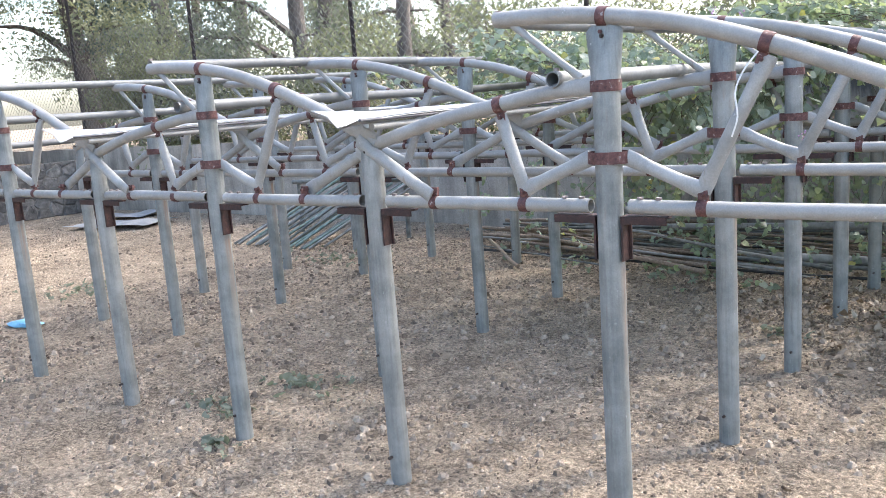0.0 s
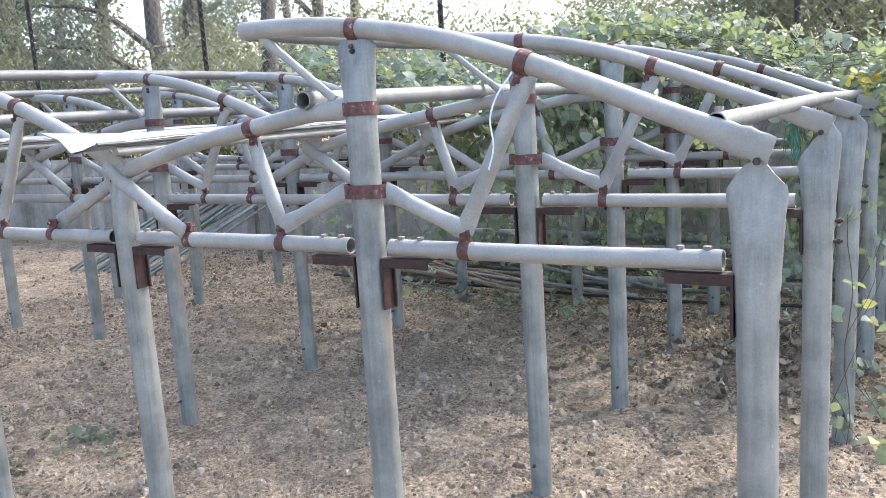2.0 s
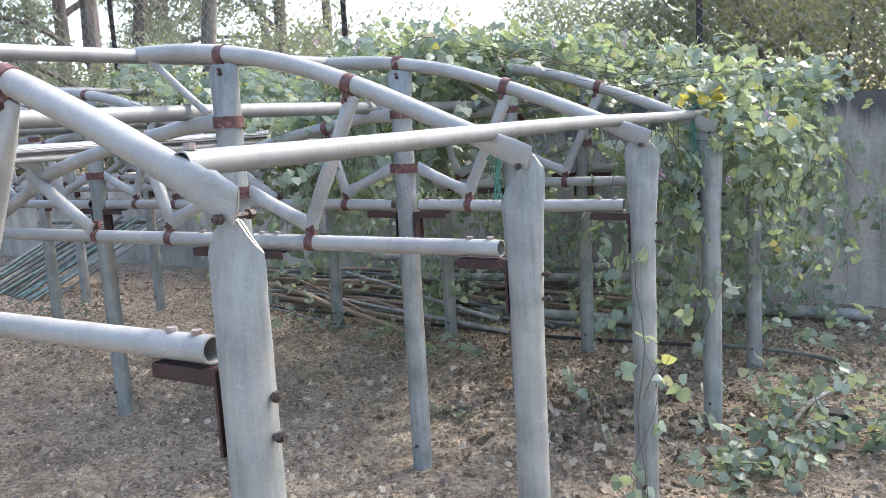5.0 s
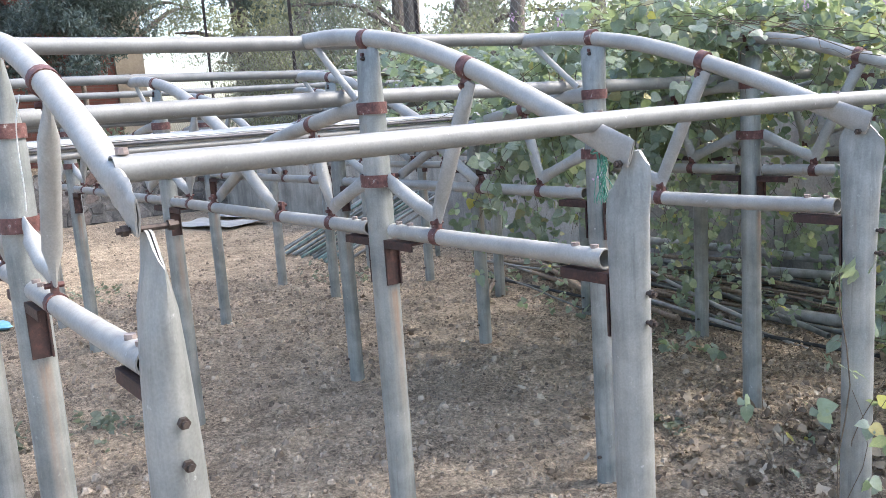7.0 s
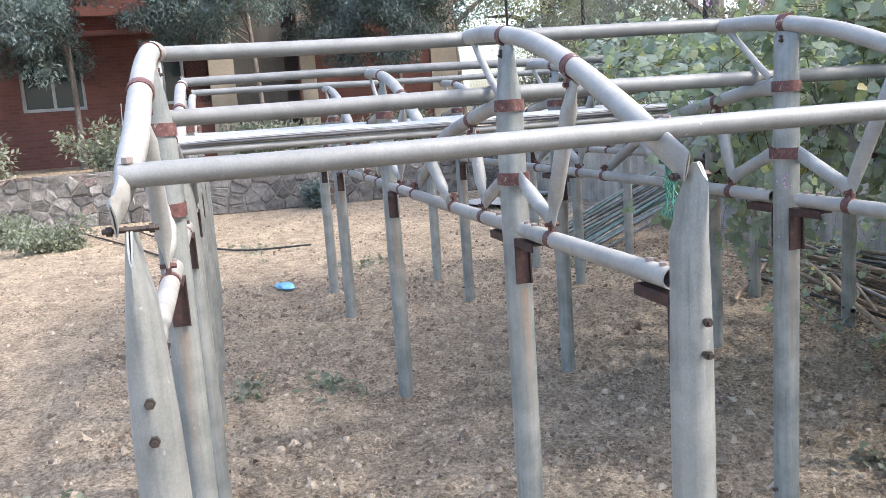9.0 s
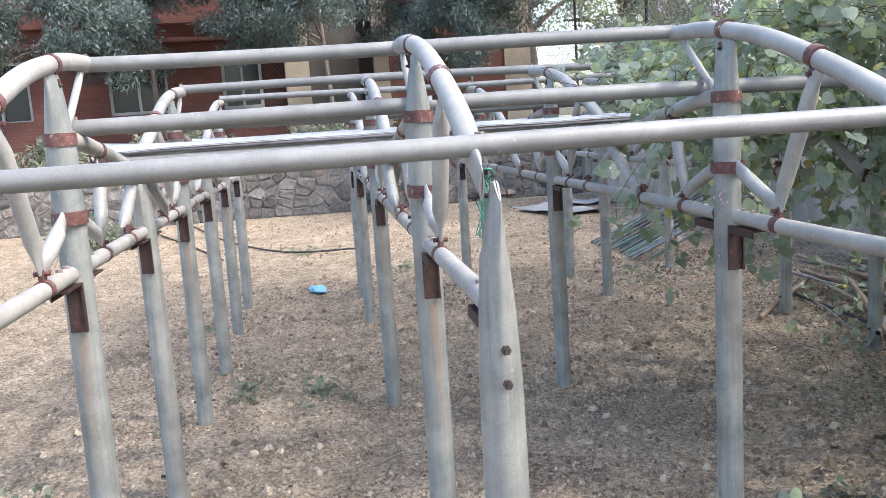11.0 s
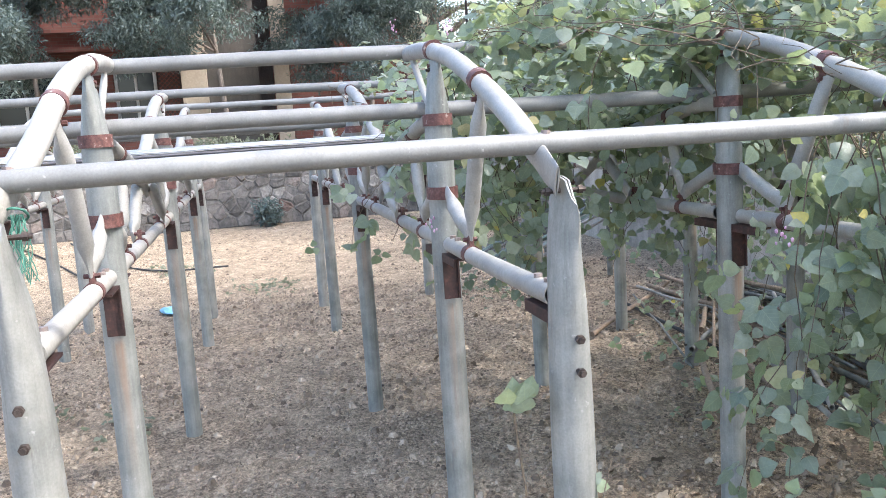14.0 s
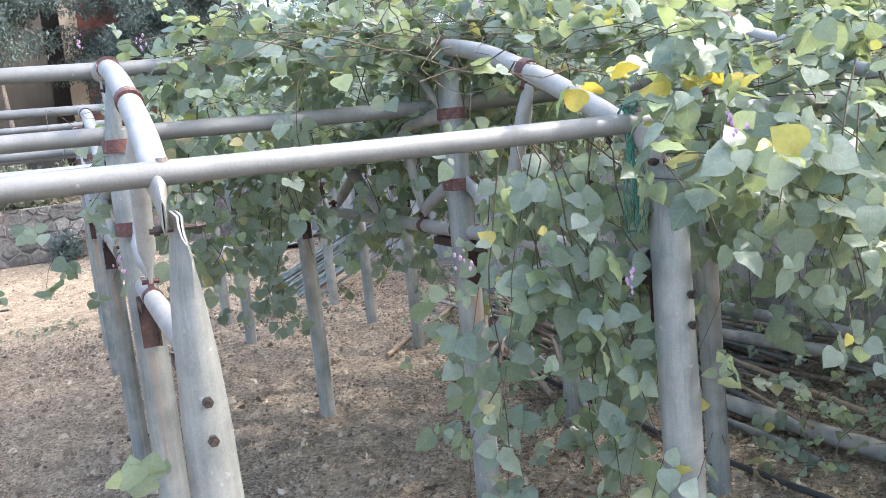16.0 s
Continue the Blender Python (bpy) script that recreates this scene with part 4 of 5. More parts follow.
def leaf_frames(P, N, size, g, single=False):
    """Three leaflets round each joint: place, side, length, normal, size."""
    step = 1 if single else 3
    n = len(P) // step
    P, N = P[:step * n:step], N[:step * n:step]
    N = N / np.linalg.norm(N, axis=1, keepdims=True)
    d = g.normal(0, 0.8, (n, 3))
    d[:, 2] -= 0.0 if single else 1.0
    out = []
    for turn in (0.0,) if single else (-1.25, 0.0, 1.25):
        nn = N + g.normal(0, 0.28, (n, 3))
        nn /= np.linalg.norm(nn, axis=1, keepdims=True)
        e = d - nn * (d * nn).sum(1, keepdims=True)
        e /= np.linalg.norm(e, axis=1, keepdims=True)
        s = np.cross(e, nn)
        a = turn + g.normal(0, 0.2, (n, 1))
        e, s = e * np.cos(a) + s * np.sin(a), s * np.cos(a) - e * np.sin(a)
        L = size * (0.5 + 0.75 * g.rand(n, 1)) * (1.1 if turn == 0 else 0.95)
        off = 0.4 if turn == 0 else 0.12
        out.append((P + e * L * off, s, e, nn, L))
    return [np.concatenate(q) for q in zip(*out)]


def place_leaves(P, N, size, g, single=False, shape=None):
    """Leaf corners for points P with facing N."""
    C, s, d, N, L = leaf_frames(P, N, size, g, single)
    n = len(C)
    L = L[:, :, None]
    T = LV if shape is None else shape
    w = 0.86 + 0.28 * g.rand(n, 1, 1) if shape is None else 0.4 + 0.75 * g.rand(n, 1, 1)
    z = 0.2 + 1.5 * g.rand(n, 1, 1) if shape is None else g.normal(0, 0.5, (n, 1, 1))
    v = C[:, None, :] + L * (w * T[None, :, 0:1] * s[:, None, :] + T[None, :, 1:2] * d[:, None, :] + z * T[None, :, 2:3] * N[:, None, :])
    f = (np.arange(n) * len(LV))[:, None, None] + LF[None]
    return v.reshape(-1, 3), f.reshape(-1, 3)


def roof_z(x):
    """Height of the arches over x."""
    for key in ("T1", "T2", "T3"):
        a = x - COL[key]
        if -0.37 <= a <= 0.56:
            return 1.61 - 0.33 * max(a, 0) ** 1.25
        if -0.37 > a > -0.9:
            return 1.36 + 0.1 * a + 0.06
    return 1.41 if x > -0.6 else 1.3


def vine_points(g, rng):
    """Leaf places and facings, strand by strand, and the strands."""
    P, N, strands = [], [], []

    def strand(p, d, steps, step, pull, dens, up, spread=0.05, keep=None):
        p, d = Vector(p), Vector(d).normalized()
        line = [p.copy()]
        for _ in range(steps):
            d = (d + Vector((rng.gauss(0, 0.35), rng.gauss(0, 0.35), rng.gauss(0, 0.25))) + Vector(pull)).normalized()
            p = p + d * step
            if keep:
                p = keep(p)
            line.append(p.copy())
            for _k in range(dens):
                P.append((p.x + rng.gauss(0, spread), p.y + rng.gauss(0, spread), max(p.z + rng.gauss(0, spread * 0.8), 0.02)))
                N.append((up[0] + rng.gauss(0, 0.55), up[1] + rng.gauss(0, 0.55), up[2] + rng.gauss(0, 0.45)))
        strands.append(line)

    def on_roof(p):
        x = min(max(p.x, -5.2), -0.36 if p.y < 4.85 else 0.02)
        y = min(max(p.y, 3.85), 6.9)
        return Vector((x, y, max(p.z, roof_z(x) + 0.01) * 0.6 + (roof_z(x) + rng.uniform(0.0, 0.09)) * 0.4))

    # canopy over the arches
    for _ in range(108):
        x = rng.uniform(-2.0, -0.1)
        y = rng.uniform(4.5, 6.8)
        strand((x, y, roof_z(x) + 0.05), (rng.gauss(0, 1), rng.gauss(0, 1), 0), rng.randint(9, 15), 0.075, (0, 0, 0), 7, (0.25, -0.2, 1.0), 0.075, on_roof)
    for _ in range(56):
        x = rng.uniform(-3.2, -1.3)
        y = rng.uniform(4.2, 5.3)
        strand((x, y, roof_z(x) + 0.05), (rng.gauss(0, 1), rng.gauss(0, 1), 0), rng.randint(8, 13), 0.075, (0, 0, 0), 7, (0.25, -0.2, 1.0), 0.075, on_roof)
    for _ in range(60):
        x = rng.uniform(-4.3, -1.6)
        y = rng.uniform(5.0, 6.9)
        strand((x, y, roof_z(x) + 0.04), (rng.gauss(0, 1), rng.gauss(0, 1), 0), rng.randint(8, 13), 0.085, (0, 0, 0), 6, (0.1, -0.3, 1.0), 0.08, on_roof)
    # tips creeping along the ridge pipe and arch of the third truss
    for x, y in ((-1.45, 4.0), (-1.45, 4.15), (-1.4, 4.3), (-1.15, 4.25), (-1.5, 3.95), (-1.35, 4.45), (-1.0, 4.4), (-1.5, 4.5)):
        strand((x, y, 1.64), (rng.gauss(0, 0.3), 0.6, 0.1), 7, 0.07, (0, 0.1, 0), 5, (0.6, -0.4, 0.6), 0.055)
    # shoots standing up
    for _ in range(26):
        x, y = rng.uniform(-1.6, 0.0), rng.uniform(4.6, 6.6)
        strand((x, y, roof_z(x) + 0.05), (rng.gauss(0, 0.3), rng.gauss(0, 0.3), 1), rng.randint(2, 5), 0.055, (0, 0, 0.2), 2, (0.4, -0.3, 0.5), 0.035)
    # hanging inside
    for _ in range(46):
        x, y = rng.uniform(-2.7, -0.95), rng.uniform(4.3, 6.4)
        strand((x, y, roof_z(x) - 0.03), (rng.gauss(0, 0.4), rng.gauss(0, 0.4), -1), rng.randint(3, 8), 0.065, (0, 0, -0.35), 4, (0.8, -0.45, 0.35), 0.06)
    for _ in range(20):
        x, y = rng.uniform(-2.3, -1.2), rng.uniform(4.45, 5.25)
        strand((x, y, roof_z(x) - 0.03), (rng.gauss(0, 0.4), rng.gauss(0, 0.4), -1), rng.randint(5, 11), 0.065, (0, 0, -0.35), 4, (0.8, -0.45, 0.35), 0.07)
    for x, y in ((-1.55, 4.05), (-1.5, 4.15), (-1.6, 4.3), (-1.45, 4.25), (-1.7, 4.1), (-1.4, 4.1), (-1.5, 4.02), (-1.62, 4.12), (-1.48, 4.35)):
        strand((x, y, 1.5), (0, 0.1, -1), 8, 0.07, (0, 0, -0.35), 6, (0.9, -0.2, 0.3), 0.055)
    # curtain down the open side
    for _ in range(62):
        y = rng.uniform(5.1, 6.9)
        x = -0.22 + rng.gauss(0, 0.08) + 0.08 * max(0, y - 5.4)
        drop = rng.randint(3, 8) if y < 5.5 else rng.randint(6, 15)
        strand((x, y, 1.36 + rng.uniform(-0.1, 0.08)), (0.5, rng.gauss(0, 0.3), -0.6), drop, 0.075, (0.0, 0, -0.45), 4, (0.95, -0.35, 0.3), 0.065)
    for _ in range(15):
        y = rng.uniform(4.66, 4.92)
        strand((-0.4 + rng.gauss(0, 0.06), y, 1.34), (0.1, rng.gauss(0, 0.3), -0.8), rng.randint(7, 14), 0.07, (0.0, 0, -0.5), 4, (1.0, -0.1, 0.3), 0.055)
    # bulge over the eave beside the fourth post
    for _ in range(34):
        y = rng.uniform(4.84, 5.7)
        strand((-0.3 + rng.gauss(0, 0.06), y, rng.uniform(1.18, 1.38)), (0.8, rng.gauss(-0.1, 0.4), 0.1), rng.randint(4, 7), 0.06, (0.1, 0, -0.16), 4, (0.7, -0.35, 0.6), 0.055)
    # tangle against the back
    for _ in range(30):
        x, y = rng.uniform(-4.6, -1.4), rng.uniform(5.9, 6.9)
        strand((x, y, rng.uniform(0.7, 1.35)), (rng.gauss(0, 0.5), rng.gauss(0, 0.4), -1), rng.randint(5, 12), 0.08, (0, 0, -0.3), 3, (0.4, -0.8, 0.4), 0.08)
    for _ in range(52):
        x, y = rng.uniform(-3.6, 0.3), rng.uniform(6.2, 7.2)
        strand((x, y, rng.uniform(0.5, 1.35)), (rng.gauss(0, 0.5), rng.gauss(0, 0.3), -1), rng.randint(6, 13), 0.08, (0, 0, -0.25), 4, (0.4, -0.8, 0.4), 0.08)
    for _ in range(26):
        x, y = rng.uniform(-4.8, 0.2), rng.uniform(5.8, 6.6)
        strand((x, y, 0.12), (rng.gauss(0, 1), rng.gauss(0, 0.6), 0.2), 7, 0.07, (0, 0, 0), 3, (0.2, -0.3, 0.9), 0.06, lambda p: Vector((p.x, p.y, min(max(p.z, 0.05), 0.3))))
    for _ in range(16):
        x, y = rng.uniform(-0.1, 0.42), rng.uniform(4.35, 5.25)
        strand((x, y, 0.06), (rng.gauss(0, 1), rng.gauss(0, 1), 0.2), 7, 0.065, (0, 0, 0), 4, (0.2, -0.2, 1.0), 0.06, lambda p: Vector((p.x, p.y, min(max(p.z, 0.04), 0.16))))
    # low sprigs beside the third post
    for x, y in ((-0.2, 3.9), (-0.16, 3.93), (-0.24, 3.92)):
        strand((x, y, 0.03), (rng.gauss(0, 0.2), rng.gauss(0, 0.2), 1), 8, 0.075, (0, 0, 0.35), 1, (0.9, -0.4, 0.3), 0.04)
    # climbers on the posts
    for x, y, z0 in ((-0.17, 4.0, 0.15), (-0.15, 4.03, 0.1), (-0.2, 4.9, 0.1), (-0.2, 5.79, 0.1), (-1.13, 5.79, 0.2)):
        strand((x + 0.06, y - 0.02, z0), (0, 0, 1), 9, 0.075, (0, 0, 0.4), 2, (0.9, -0.4, 0.3), 0.06, lambda p, x=x, y=y: Vector((x + 0.055 * math.cos(p.z * 9), y + 0.055 * math.sin(p.z * 9), p.z)))
    # creepers on the ground
    for x, y in ((-0.15, 4.25), (0.0, 4.45), (0.15, 4.7), (0.2, 4.6), (0.1, 4.8), (-0.05, 4.2), (0.3, 5.0), (0.05, 4.55), (-0.75, 4.75), (-2.3, 5.3), (-2.6, 5.5), (-2.0, 5.6), (-2.9, 5.8), (-1.9, 5.2), (-2.4, 5.8), (-3.2, 5.6)):
        strand((x, y, 0.05), (rng.gauss(0, 1), rng.gauss(0, 1), 0), 7, 0.065, (0, 0, 0), 3, (0.2, -0.2, 1.0), 0.05, lambda p: Vector((p.x, p.y, 0.04 + 0.03 * rng.random())))
    keep_p, keep_n = [], []
    for p, nv in zip(P, N):
        # the arch of the fourth truss lies bare on its near side
        bare = 4.2 < p[1] < 4.98 and -1.08 < p[0] < -0.25 and p[2] > 1.6 - 0.36 * (p[0] + 1.13) - 0.09
        far = 5.35 < p[1] < 5.9 and -0.95 < p[0] < -0.3 and p[2] > 1.6 - 0.36 * (p[0] + 1.13) - 0.06
        if p[2] > 1.2 and ((p[1] < 4.3 and p[0] > -1.2) or (p[1] < 4.08 and not -1.75 < p[0] < -1.25)):
            continue
        if not (bare and rng.random() < 0.96) and not (far and rng.random() < 0.7):
            keep_p.append(p)
            keep_n.append(nv)
    return np.array(keep_p), np.array(keep_n), strands


def build_vine():
    rng = random.Random(77)
    g = np.random.RandomState(77)
    P, N, strands = vine_points(g, rng)
    vine = thing("bean_vine", "climbing bean vine with broad green leaves draped over the frame", "vine", at=(0, 0, 0))
    near = np.where((P[:, 0] > -0.6) & (P[:, 1] > 3.9) & (P[:, 1] < 5.05) & (P[:, 2] > 0.1))[0]
    near = near[::max(1, len(near) // 290)][:300]
    rest = np.setdiff1d(np.arange(len(P)), near)
    v, f = place_leaves(P[rest], N[rest], 0.042, g)
    fol = mesh_np("foliage", v, f, M_VINE, vine)
    leaf_uv(fol.data, LV, len(v) // len(LV))
    fol["kind"] = "stuff"
    meshes, yellow = [], []
    for fold, droop in ((0.12, 0.2), (0.2, 0.3), (0.05, 0.12), (-0.1, 0.35)):
        tv, tf = leaf_template(fold, droop)
        me = bpy.data.meshes.new("leaf")
        me.from_pydata([tuple(q) for q in tv], [], [tuple(int(i) for i in t) for t in tf])
        me.materials.append(M_VINE_ONE)
        me.shade_smooth()
        leaf_uv(me, tv)
        meshes.append(me)
        ye = me.copy()
        ye.materials.clear()
        ye.materials.append(M_YELLOW)
        yellow.append(ye)
    C, S, D, NN, LL = leaf_frames(P[near], N[near], 0.052, g)
    for k in range(len(C)):
        L = float(LL[k][0])
        c, s, d, n = Vector(C[k]), Vector(S[k]) * L, Vector(D[k]) * L, Vector(NN[k]) * L
        ob = new("leaf", meshes[k % 4])
        ob.parent = vine
        ob.matrix_basis = Matrix(((s.x, d.x, n.x, c.x), (s.y, d.y, n.y, c.y), (s.z, d.z, n.z, c.z), (0, 0, 0, 1)))
    bm = B()
    for line in strands:
        sweep(bm, line, [0.0017 * (1.1 - 0.7 * i / len(line)) for i in range(len(line))], (0.31, 0.87, 0.38), 4)
    part("stem_tangle", bm, M_STEM, vine, "thin brown vine stems")["kind"] = "stuff"
    # yellowed leaves over the eave pipe
    for k in range(13):
        ob = new("leaf", yellow[k % 4])
        ob.parent = vine
        ob.matrix_basis = pose(-0.25 + rng.gauss(0, 0.04), 4.76 + 0.03 * k + rng.gauss(0, 0.02), 1.40 + rng.gauss(0, 0.02), rng.uniform(20, 80), rng.uniform(-40, 40), rng.uniform(0, 360)) @ Matrix.Diagonal((0.05, 0.05, 0.05, 1))
        tagged(ob, "yellowed vine leaf")
    # a sprig beside the third post
    green = meshes[0].copy()
    green.materials.clear()
    green.materials.append(M_VINE)
    for k in range(7):
        ob = new("leaf", green)
        ob.parent = vine
        ob.matrix_basis = pose(-0.2 + rng.gauss(0, 0.018), 3.9 + rng.gauss(0, 0.02), 0.9 + rng.gauss(0, 0.03), rng.uniform(100, 150), rng.uniform(-30, 30), rng.uniform(50, 130)) @ Matrix.Diagonal((0.043, 0.043, 0.043, 1))
    bm = B()
    sweep(bm, [Vector((-0.2 + 0.012 * math.sin(i * 1.3), 3.9 + 0.01 * math.cos(i), 0.01 + 0.1 * i)) for i in range(10)], [0.0019] * 10, (1, 0, 0.1), 5)
    part("stem", bm, M_STEM, vine)
    # purple flower heads
    heads = [(-1.47, 3.97, 1.68), (-1.08, 3.96, 1.10), (-1.4, 4.12, 1.66), (-0.9, 4.9, 1.66), (-0.5, 4.7, 1.62), (-0.1, 4.72, 1.05), (-0.25, 5.1, 1.5), (-0.02, 5.3, 1.2), (-0.7, 5.3, 1.7), (0.02, 4.85, 1.3), (-1.3, 5.0, 1.78), (-0.3, 4.5, 1.1)]
    for h in heads:
        bm = B()
        for k in range(7):
            p = Vector(h) + Vector((rng.gauss(0, 0.008), rng.gauss(0, 0.008), k * 0.006))
            bmesh.ops.create_icosphere(bm, subdivisions=1, radius=rng.uniform(0.003, 0.0052), matrix=Matrix.Translation(p) @ Matrix.Diagonal((1, 0.7, 1.2, 1)))
        part("flower", bm, M_FLOWER, vine, "small purple flower cluster")


build_vine()


# ---- pipe heap and loose things ----
def loose_pipe(a, b, r, mat, name, label, group, wob=0.01, hollow=True):
    a, b = Vector(a), Vector(b)
    rng = random.Random(int(a.x * 1000 + b.y * 777))
    bm = B()
    pts = [(b - a) * i / 6 + Vector((0, rng.uniform(-wob, wob), rng.uniform(-wob, wob) * 0.5)) for i in range(7)]
    sweep(bm, pts, r, (0, 0.2, 1), 10, 0.003 if hollow else 0)
    ob = part(name, bm, mat, None)
    ob.location = a
    tagged(ob, label, "pipe" if hollow else "stick", group)
    return ob


def build_heap():
    rng = random.Random(12)
    mats = [M_OLDPIPE, M_DARKPIPE, M_DARKPIPE, M_DARKPIPE, M_TWIG, M_TWIG, M_TWIG]
    for k in range(84):
        L = rng.uniform(1.0, 2.4)
        x = rng.uniform(-5.0, -0.9 - L)
        y = rng.uniform(6.25, 7.15)
        z = 0.02 + 0.2 * max(0, 1 - abs(y - 6.7) / 0.6) * rng.random()
        a = rng.gauss(0, 0.3)
        r = rng.choice((0.007, 0.009, 0.012, 0.016))
        m = rng.choice(mats)
        loose_pipe((x, y, z + r), (x + L * math.cos(a), y + L * math.sin(a), max(r, z + r + rng.uniform(-0.05, 0.05))), r, m, "loose_pipe" if m is not M_TWIG else "stick",
                   "old grey pipe lying in the heap by the wall" if m is not M_TWIG else "dry brown stick lying in the heap", "heap of old pipes", 0.012, m is not M_TWIG)
    for a, b, r in (((-3.4, 6.85, 0.30), (-1.3, 6.95, 0.27), 0.03), ((-2.9, 6.6, 0.2), (-0.9, 6.85, 0.24), 0.03), ((-2.1, 6.3, 0.06), (-0.7, 6.4, 0.05), 0.036), ((-0.9, 6.85, 0.045), (0.25, 6.95, 0.045), 0.04)):
        loose_pipe(a, b, r, M_OLDPIPE, "loose_pipe", "thick pale old pipe resting on the heap", "heap of old pipes", 0.004)
    # bundle of rods leaning on the far side
    for k in range(20):
        x = -7.4 + k * 0.065 + rng.uniform(-0.02, 0.02)
        loose_pipe((x, 5.75 + rng.uniform(-0.1, 0.1), 0.012), (x + 0.75 + rng.uniform(-0.06, 0.06), 6.5, 0.62 + rng.uniform(-0.05, 0.05)), 0.014, rng.choice((M_GREENPIPE, M_DARKPIPE, M_OLDPIPE)), "metal_rod", "grey-green metal rod leaning in a bundle", "bundle of rods", 0.004)
    loose_pipe((-7.3, 6.5, 0.58), (-5.6, 6.55, 0.6), 0.025, M_DARKPIPE, "support_rail", "dark rail carrying the leaning rods", "", 0.002)
    for x in (-7.25, -5.65):
        loose_pipe((x, 6.53, 0.0), (x + 0.01, 6.53, 0.56), 0.025, M_DARKPIPE, "support_rail", "dark upright of the rod rail", "", 0.002)


build_heap()


def sheet_metal(at, size, rot, seed, label):
    g = random.Random(seed)
    n = 12
    verts, faces = [], []
    for lay in (0, -0.004):
        for j in range(n + 1):
            for i in range(n + 1):
                u, w = i / n - 0.5, j / n - 0.5
                verts.append((u * size[0], w * size[1], 0.03 + 0.09 * abs(u) ** 2 + 0.04 * noise.noise((u * 3, w * 3, seed)) + lay))
    o = (n + 1) ** 2
    for j in range(n):
        for i in range(n):
            q = (j * (n + 1) + i, j * (n + 1) + i + 1, (j + 1) * (n + 1) + i + 1, (j + 1) * (n + 1) + i)
            faces += [q, tuple(v + o for v in q[::-1])]
    ob = raw("metal_sheet", verts, faces, M_SHEET, None, True)
    ob.matrix_basis = pose(*at, 0, 0, rot)
    tagged(ob, label, "sheet")


sheet_metal((-10.5, 6.2, 0.01), (1.3, 0.75), 20, 3, "pale bent metal sheet lying on the soil")
sheet_metal((-11.2, 6.9, 0.02), (0.8, 0.5), 50, 4, "pale bent metal sheet lying on the soil")


def build_hose():
    bm = B()
    sweep(bm, smooth_line([(0.02, 4.75, 0.015), (0.1, 5.0, 0.03), (0.13, 5.25, 0.03), (0.24, 5.55, 0.05), (0.2, 5.8, 0.06), (-0.1, 6.0, 0.04), (-0.5, 6.05, 0.03)], 5), 0.012, (0.2, 0.1, 1), 10)
    tagged(part("garden_hose", bm, M_DARKPIPE, None), "faded grey garden hose curving over the soil", "hose")
    bm = B()
    box(bm, (0.24, 5.12, 0.03), (0.12, 0.09, 0.05), 0.015)
    tagged(part("rubber_scrap", bm, M_BLACK, None), "black rubber scrap on the soil", "scrap")
    for pts in ([(-12.5, 0.8, 0.02), (-10, 1.6, 0.03), (-8.6, 2.4, 0.02), (-8.2, 3.2, 0.05)], [(-12.2, 0.2, 0.02), (-10, 1.1, 0.02), (-8.4, 1.7, 0.02)], [(-0.6, 6.0, 0.03), (-1.6, 5.95, 0.02), (-3.0, 6.0, 0.03), (-4.4, 6.1, 0.02)]):
        bm = B()
        sweep(bm, smooth_line(pts, 6), 0.011, (0.1, 0.1, 1), 6)
        tagged(part("drip_hose", bm, M_BLACK, None), "thin black hose trailing over the soil", "hose")
    bm = B()
    bmesh.ops.create_icosphere(bm, subdivisions=2, radius=1.0, matrix=pose(-6.1, 2.75, 0.02, 0, 0, 20) @ Matrix.Diagonal((0.16, 0.06, 0.03, 1)))
    for v in bm.verts:
        v.co += v.normal * 0.02 * noise.noise(v.co * 25)
    tagged(part("plastic_scrap", bm, M_BLUE, None), "crumpled blue plastic scrap on the soil", "scrap")


build_hose()


def twine(at, length, seed, label):
    rng = random.Random(seed)
    t = thing("twine", label, "twine", at=at)
    for k in range(16):
        p = Vector((rng.gauss(0, 0.005), rng.gauss(0, 0.005), 0))
        pts = [p]
        for i in range(9):
            p = p + Vector((rng.gauss(0, 0.0035), rng.gauss(0, 0.0035), -length / 9 * rng.uniform(0.7, 1.1)))
            pts.append(p)
        bm = B()
        sweep(bm, pts, 0.0009, (0.3, 0.9, 0.2), 4)
        part("strand", bm, M_ROPE, t)
    bm = B()
    loop = [(0.023 * math.cos(a), 0.023 * math.sin(a) * 0.7, 0.012 * math.cos(a)) for a in (i * math.pi / 6 for i in range(13))]
    sweep(bm, loop, 0.0022, (0.1, 0.2, 0.97), 6)
    part("knot", bm, M_ROPE, t)


twine((COL["E"] - 0.068, ROW_Y[1] + 0.004, 1.285), 0.12, 3, "frayed green twine tied round the arch end")
twine((COL["E"] - 0.06, ROW_Y[3] - 0.03, 1.36), 0.26, 4, "frayed green twine tied round the eave pipe")
bm_ = B()
sweep(bm_, smooth_line([(-0.70, 2.155, 1.455), (-0.735, 2.15, 1.41), (-0.755, 2.15, 1.36), (-0.75, 2.15, 1.30), (-0.765, 2.15, 1.25)], 4), [(0.0022, 0.001)] * 17, (0, 1, 0), 6)
tagged(part("plastic_strap", bm_, M_CLOTH, None), "torn white plastic strap hanging from a strut", "strap")


# ---- litter, clods, weeds ----
def litter_points(rng, n):
    out = []
    for _ in range(n):
        if rng.random() < 0.5:
            x, y = rng.gauss(-1.0, 1.1), rng.gauss(5.5, 0.7)
        else:
            x, y = rng.uniform(-6.5, 0.6), rng.uniform(1.5, 7.2)
        if y < 7.35 and noise.noise((x * 1.9, y * 1.9, 7)) + rng.uniform(-0.5, 0.5) > -0.05:
            out.append((x, y))
    return out


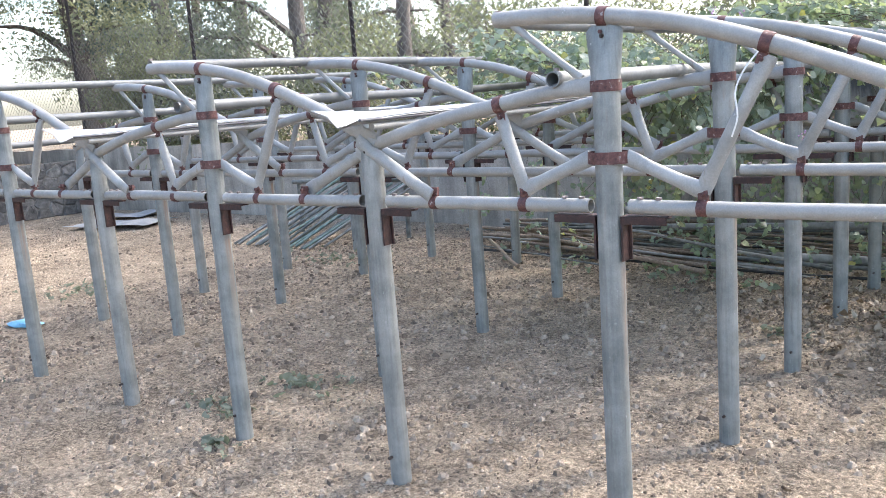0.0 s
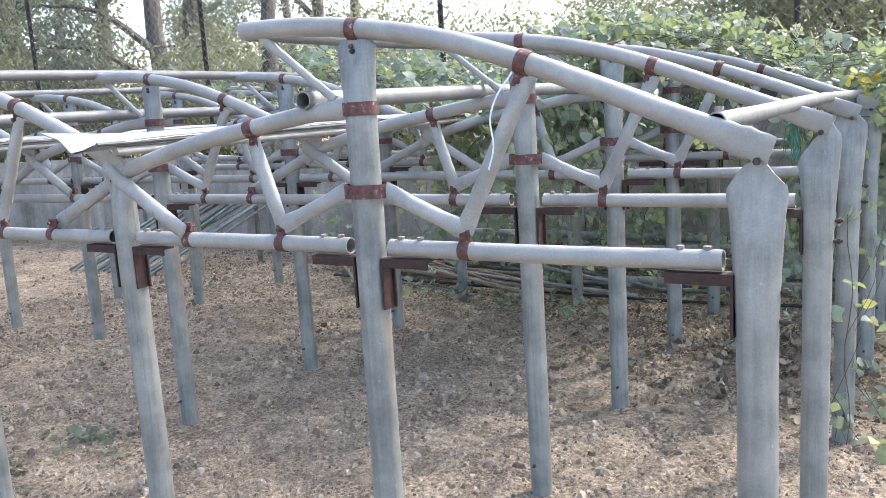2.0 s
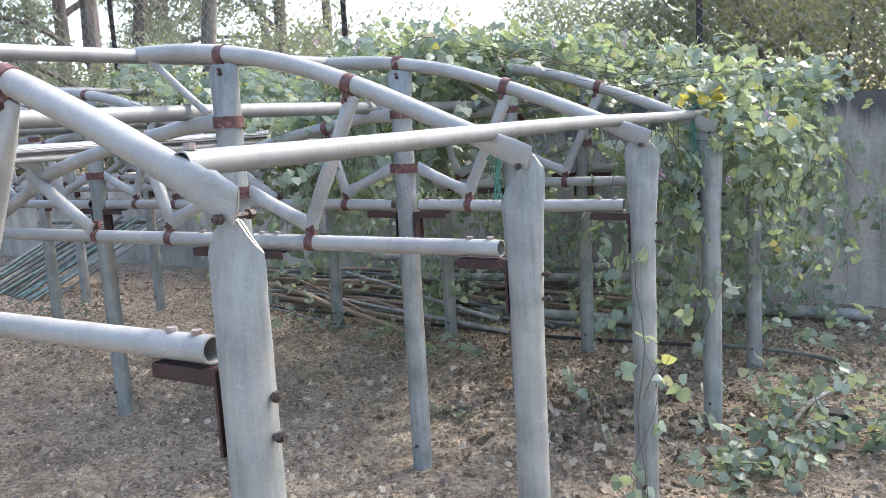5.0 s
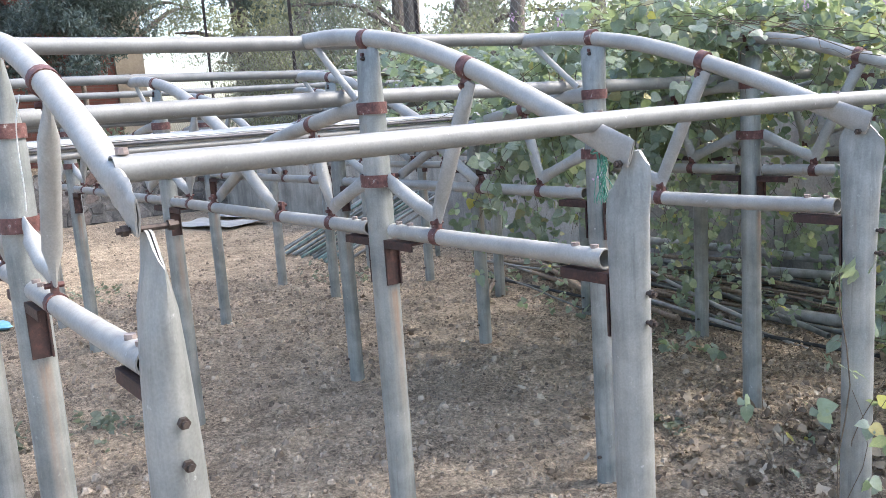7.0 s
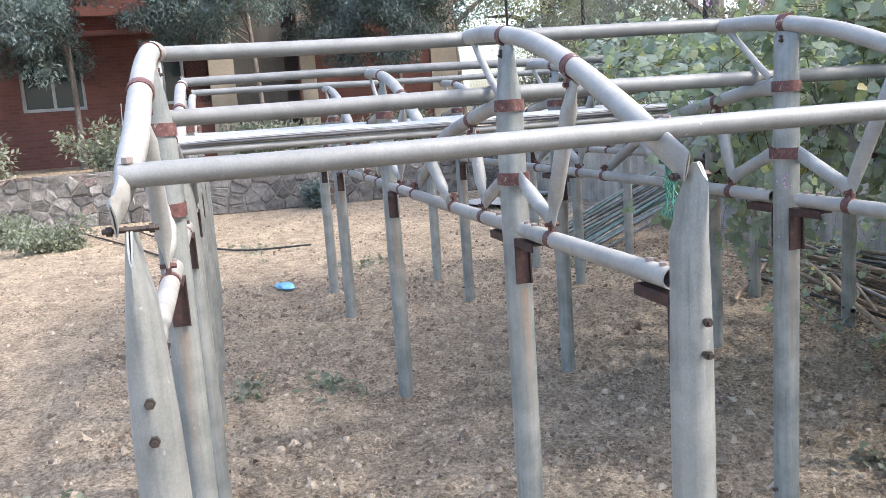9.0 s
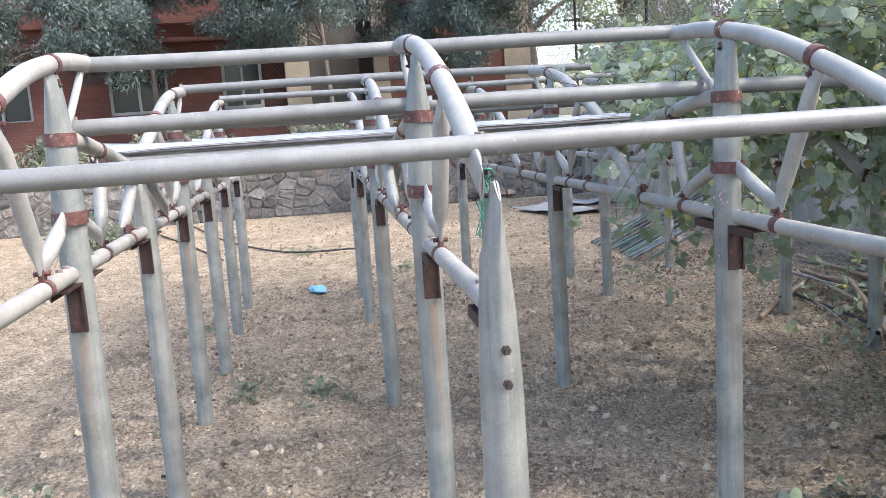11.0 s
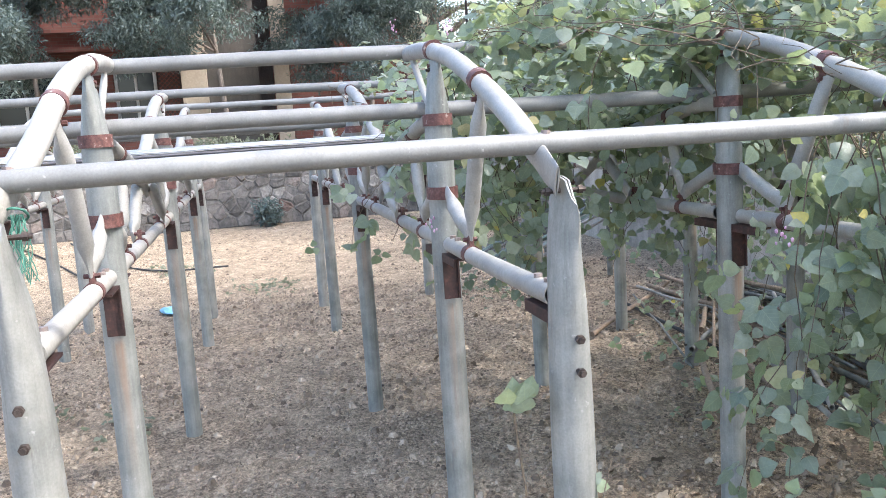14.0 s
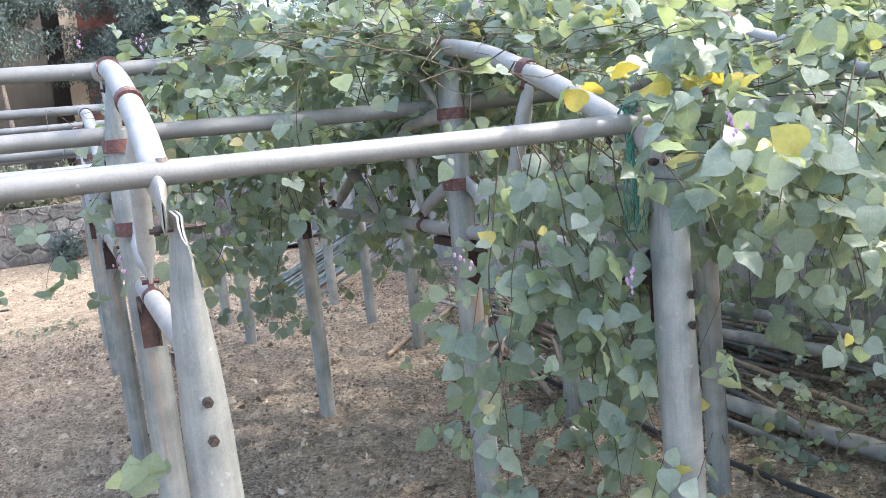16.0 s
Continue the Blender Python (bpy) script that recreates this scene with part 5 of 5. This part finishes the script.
def crumpled_leaf():
    """A dry leaf with a ragged, curled outline."""
    v, _f = leaf_template(0.75, 0.7)
    g = np.random.RandomState(3)
    v[:, :2] += g.normal(0, 0.07, (len(v), 2))
    v[:, 2] += g.normal(0, 0.12, len(v))
    return v


def build_litter():
    crumpled = crumpled_leaf()
    rng = random.Random(9)
    g = np.random.RandomState(9)
    pts = litter_points(rng, 19000)
    P = np.array([(x, y, ground_z(x, y) + rng.uniform(0.003, 0.01)) for x, y in pts])
    N = np.stack([g.normal(0, 0.35, len(P)), g.normal(0, 0.35, len(P)), np.ones(len(P))], axis=1)
    v, f = place_leaves(P, N, 0.015, g, True, crumpled)
    ob = mesh_np("leaf_litter", v, f, M_LITTER, None)
    tagged(ob, "scattered dry brown leaves on the soil", "leaf litter", kind="stuff")
    big = [(rng.gauss(-0.9, 0.7), rng.gauss(5.4, 0.5)) for _ in range(260)] + [(rng.uniform(-6, 0.4), rng.uniform(1.6, 6.5)) for _ in range(140)] + [(rng.gauss(-0.5, 0.5), rng.gauss(4.8, 0.35)) for _ in range(260)] + [(rng.gauss(-0.75, 0.4), rng.gauss(4.75, 0.35)) for _ in range(420)]
    P = np.array([(x, y, ground_z(x, y) + rng.uniform(0.008, 0.022)) for x, y in big])
    N = np.stack([g.normal(0, 0.5, len(P)), g.normal(0, 0.5, len(P)), np.ones(len(P))], axis=1)
    v, f = place_leaves(P, N, 0.038, g, True, crumpled)
    ob = mesh_np("fallen_leaves", v, f, M_LITTER, None)
    tagged(ob, "larger curled dry leaves lying on the soil", "leaf litter", kind="stuff")
    v, f = [], []
    for k in range(56000):
        if rng.random() < 0.8:
            x, y = rng.uniform(-6.5, 0.7), rng.uniform(1.3, 7.0)
        else:
            x, y = rng.uniform(-12.5, -5), rng.uniform(-0.5, 7.2)
        if noise.noise((x * 2.3, y * 2.3, 1)) + rng.uniform(-0.6, 0.6) < 0:
            continue
        s = rng.uniform(0.004, 0.012) * (2.2 if rng.random() < 0.12 else 1)
        z = ground_z(x, y)
        i = len(v)
        for a in range(5):
            q = a * 1.2566 + rng.uniform(-0.3, 0.3)
            rr = s * rng.uniform(0.7, 1.3)
            v.append((x + rr * math.cos(q), y + rr * math.sin(q), z - 0.003))
        for a in range(5):
            q = a * 1.2566 + rng.uniform(-0.3, 0.3)
            rr = s * rng.uniform(0.3, 0.7)
            v.append((x + rr * math.cos(q), y + rr * math.sin(q), z + s * rng.uniform(0.5, 0.9)))
        for a in range(5):
            b = (a + 1) % 5
            f.append((i + a, i + b, i + 5 + b, i + 5 + a))
        f.append(tuple(i + 5 + a for a in range(5)))
    ob = raw("soil_clods", v, f, M_CLOD)
    tagged(ob, "small clods and pebbles of dry soil", "soil clods", kind="stuff")
    bm = B()
    for k in range(420):
        x, y = rng.choice(pts)
        a = rng.uniform(0, 6.28)
        L = rng.uniform(0.03, 0.12)
        z = ground_z(x, y) + 0.006
        sweep(bm, [(x, y, z), (x + L * 0.5 * math.cos(a) + 0.01, y + L * 0.5 * math.sin(a), z + 0.006), (x + L * math.cos(a), y + L * math.sin(a), z)], 0.0022, (0, 0, 1), 4)
    ob = part("twigs", bm, M_TWIG, None)
    tagged(ob, "thin dry twigs scattered on the soil", "twigs", kind="stuff")


build_litter()


def weed(x, y, r, n, seed):
    g = np.random.RandomState(seed)
    P = np.stack([x + g.normal(0, r, n), y + g.normal(0, r * 0.6, n), np.full(n, 0.015) + 0.03 * g.rand(n)], axis=1)
    N = np.stack([g.normal(0, 0.6, n), g.normal(0, 0.6, n), np.ones(n)], axis=1)
    v, f = place_leaves(P, N, 0.03, g)
    ob = mesh_np("weed_patch", v, f, M_TREELEAF, None)
    tagged(ob, "low patch of small green weeds on the soil", "weeds", kind="stuff")


for k_, (x_, y_, r_, n_) in enumerate([(-3.3, 2.35, 0.10, 90), (-3.15, 2.75, 0.13, 110), (-2.95, 2.05, 0.06, 50), (-4.9, 1.9, 0.12, 60), (-6.8, 3.6, 0.25, 160), (-5.5, 5.4, 0.3, 160), (-8.5, 2.6, 0.3, 120), (0.35, 5.6, 0.3, 200), (0.5, 6.3, 0.3, 160), (-1.3, 4.55, 0.08, 60), (-2.2, 1.55, 0.1, 40)]):
    weed(x_, y_, r_, n_, 30 + k_)

build_stone_wall()
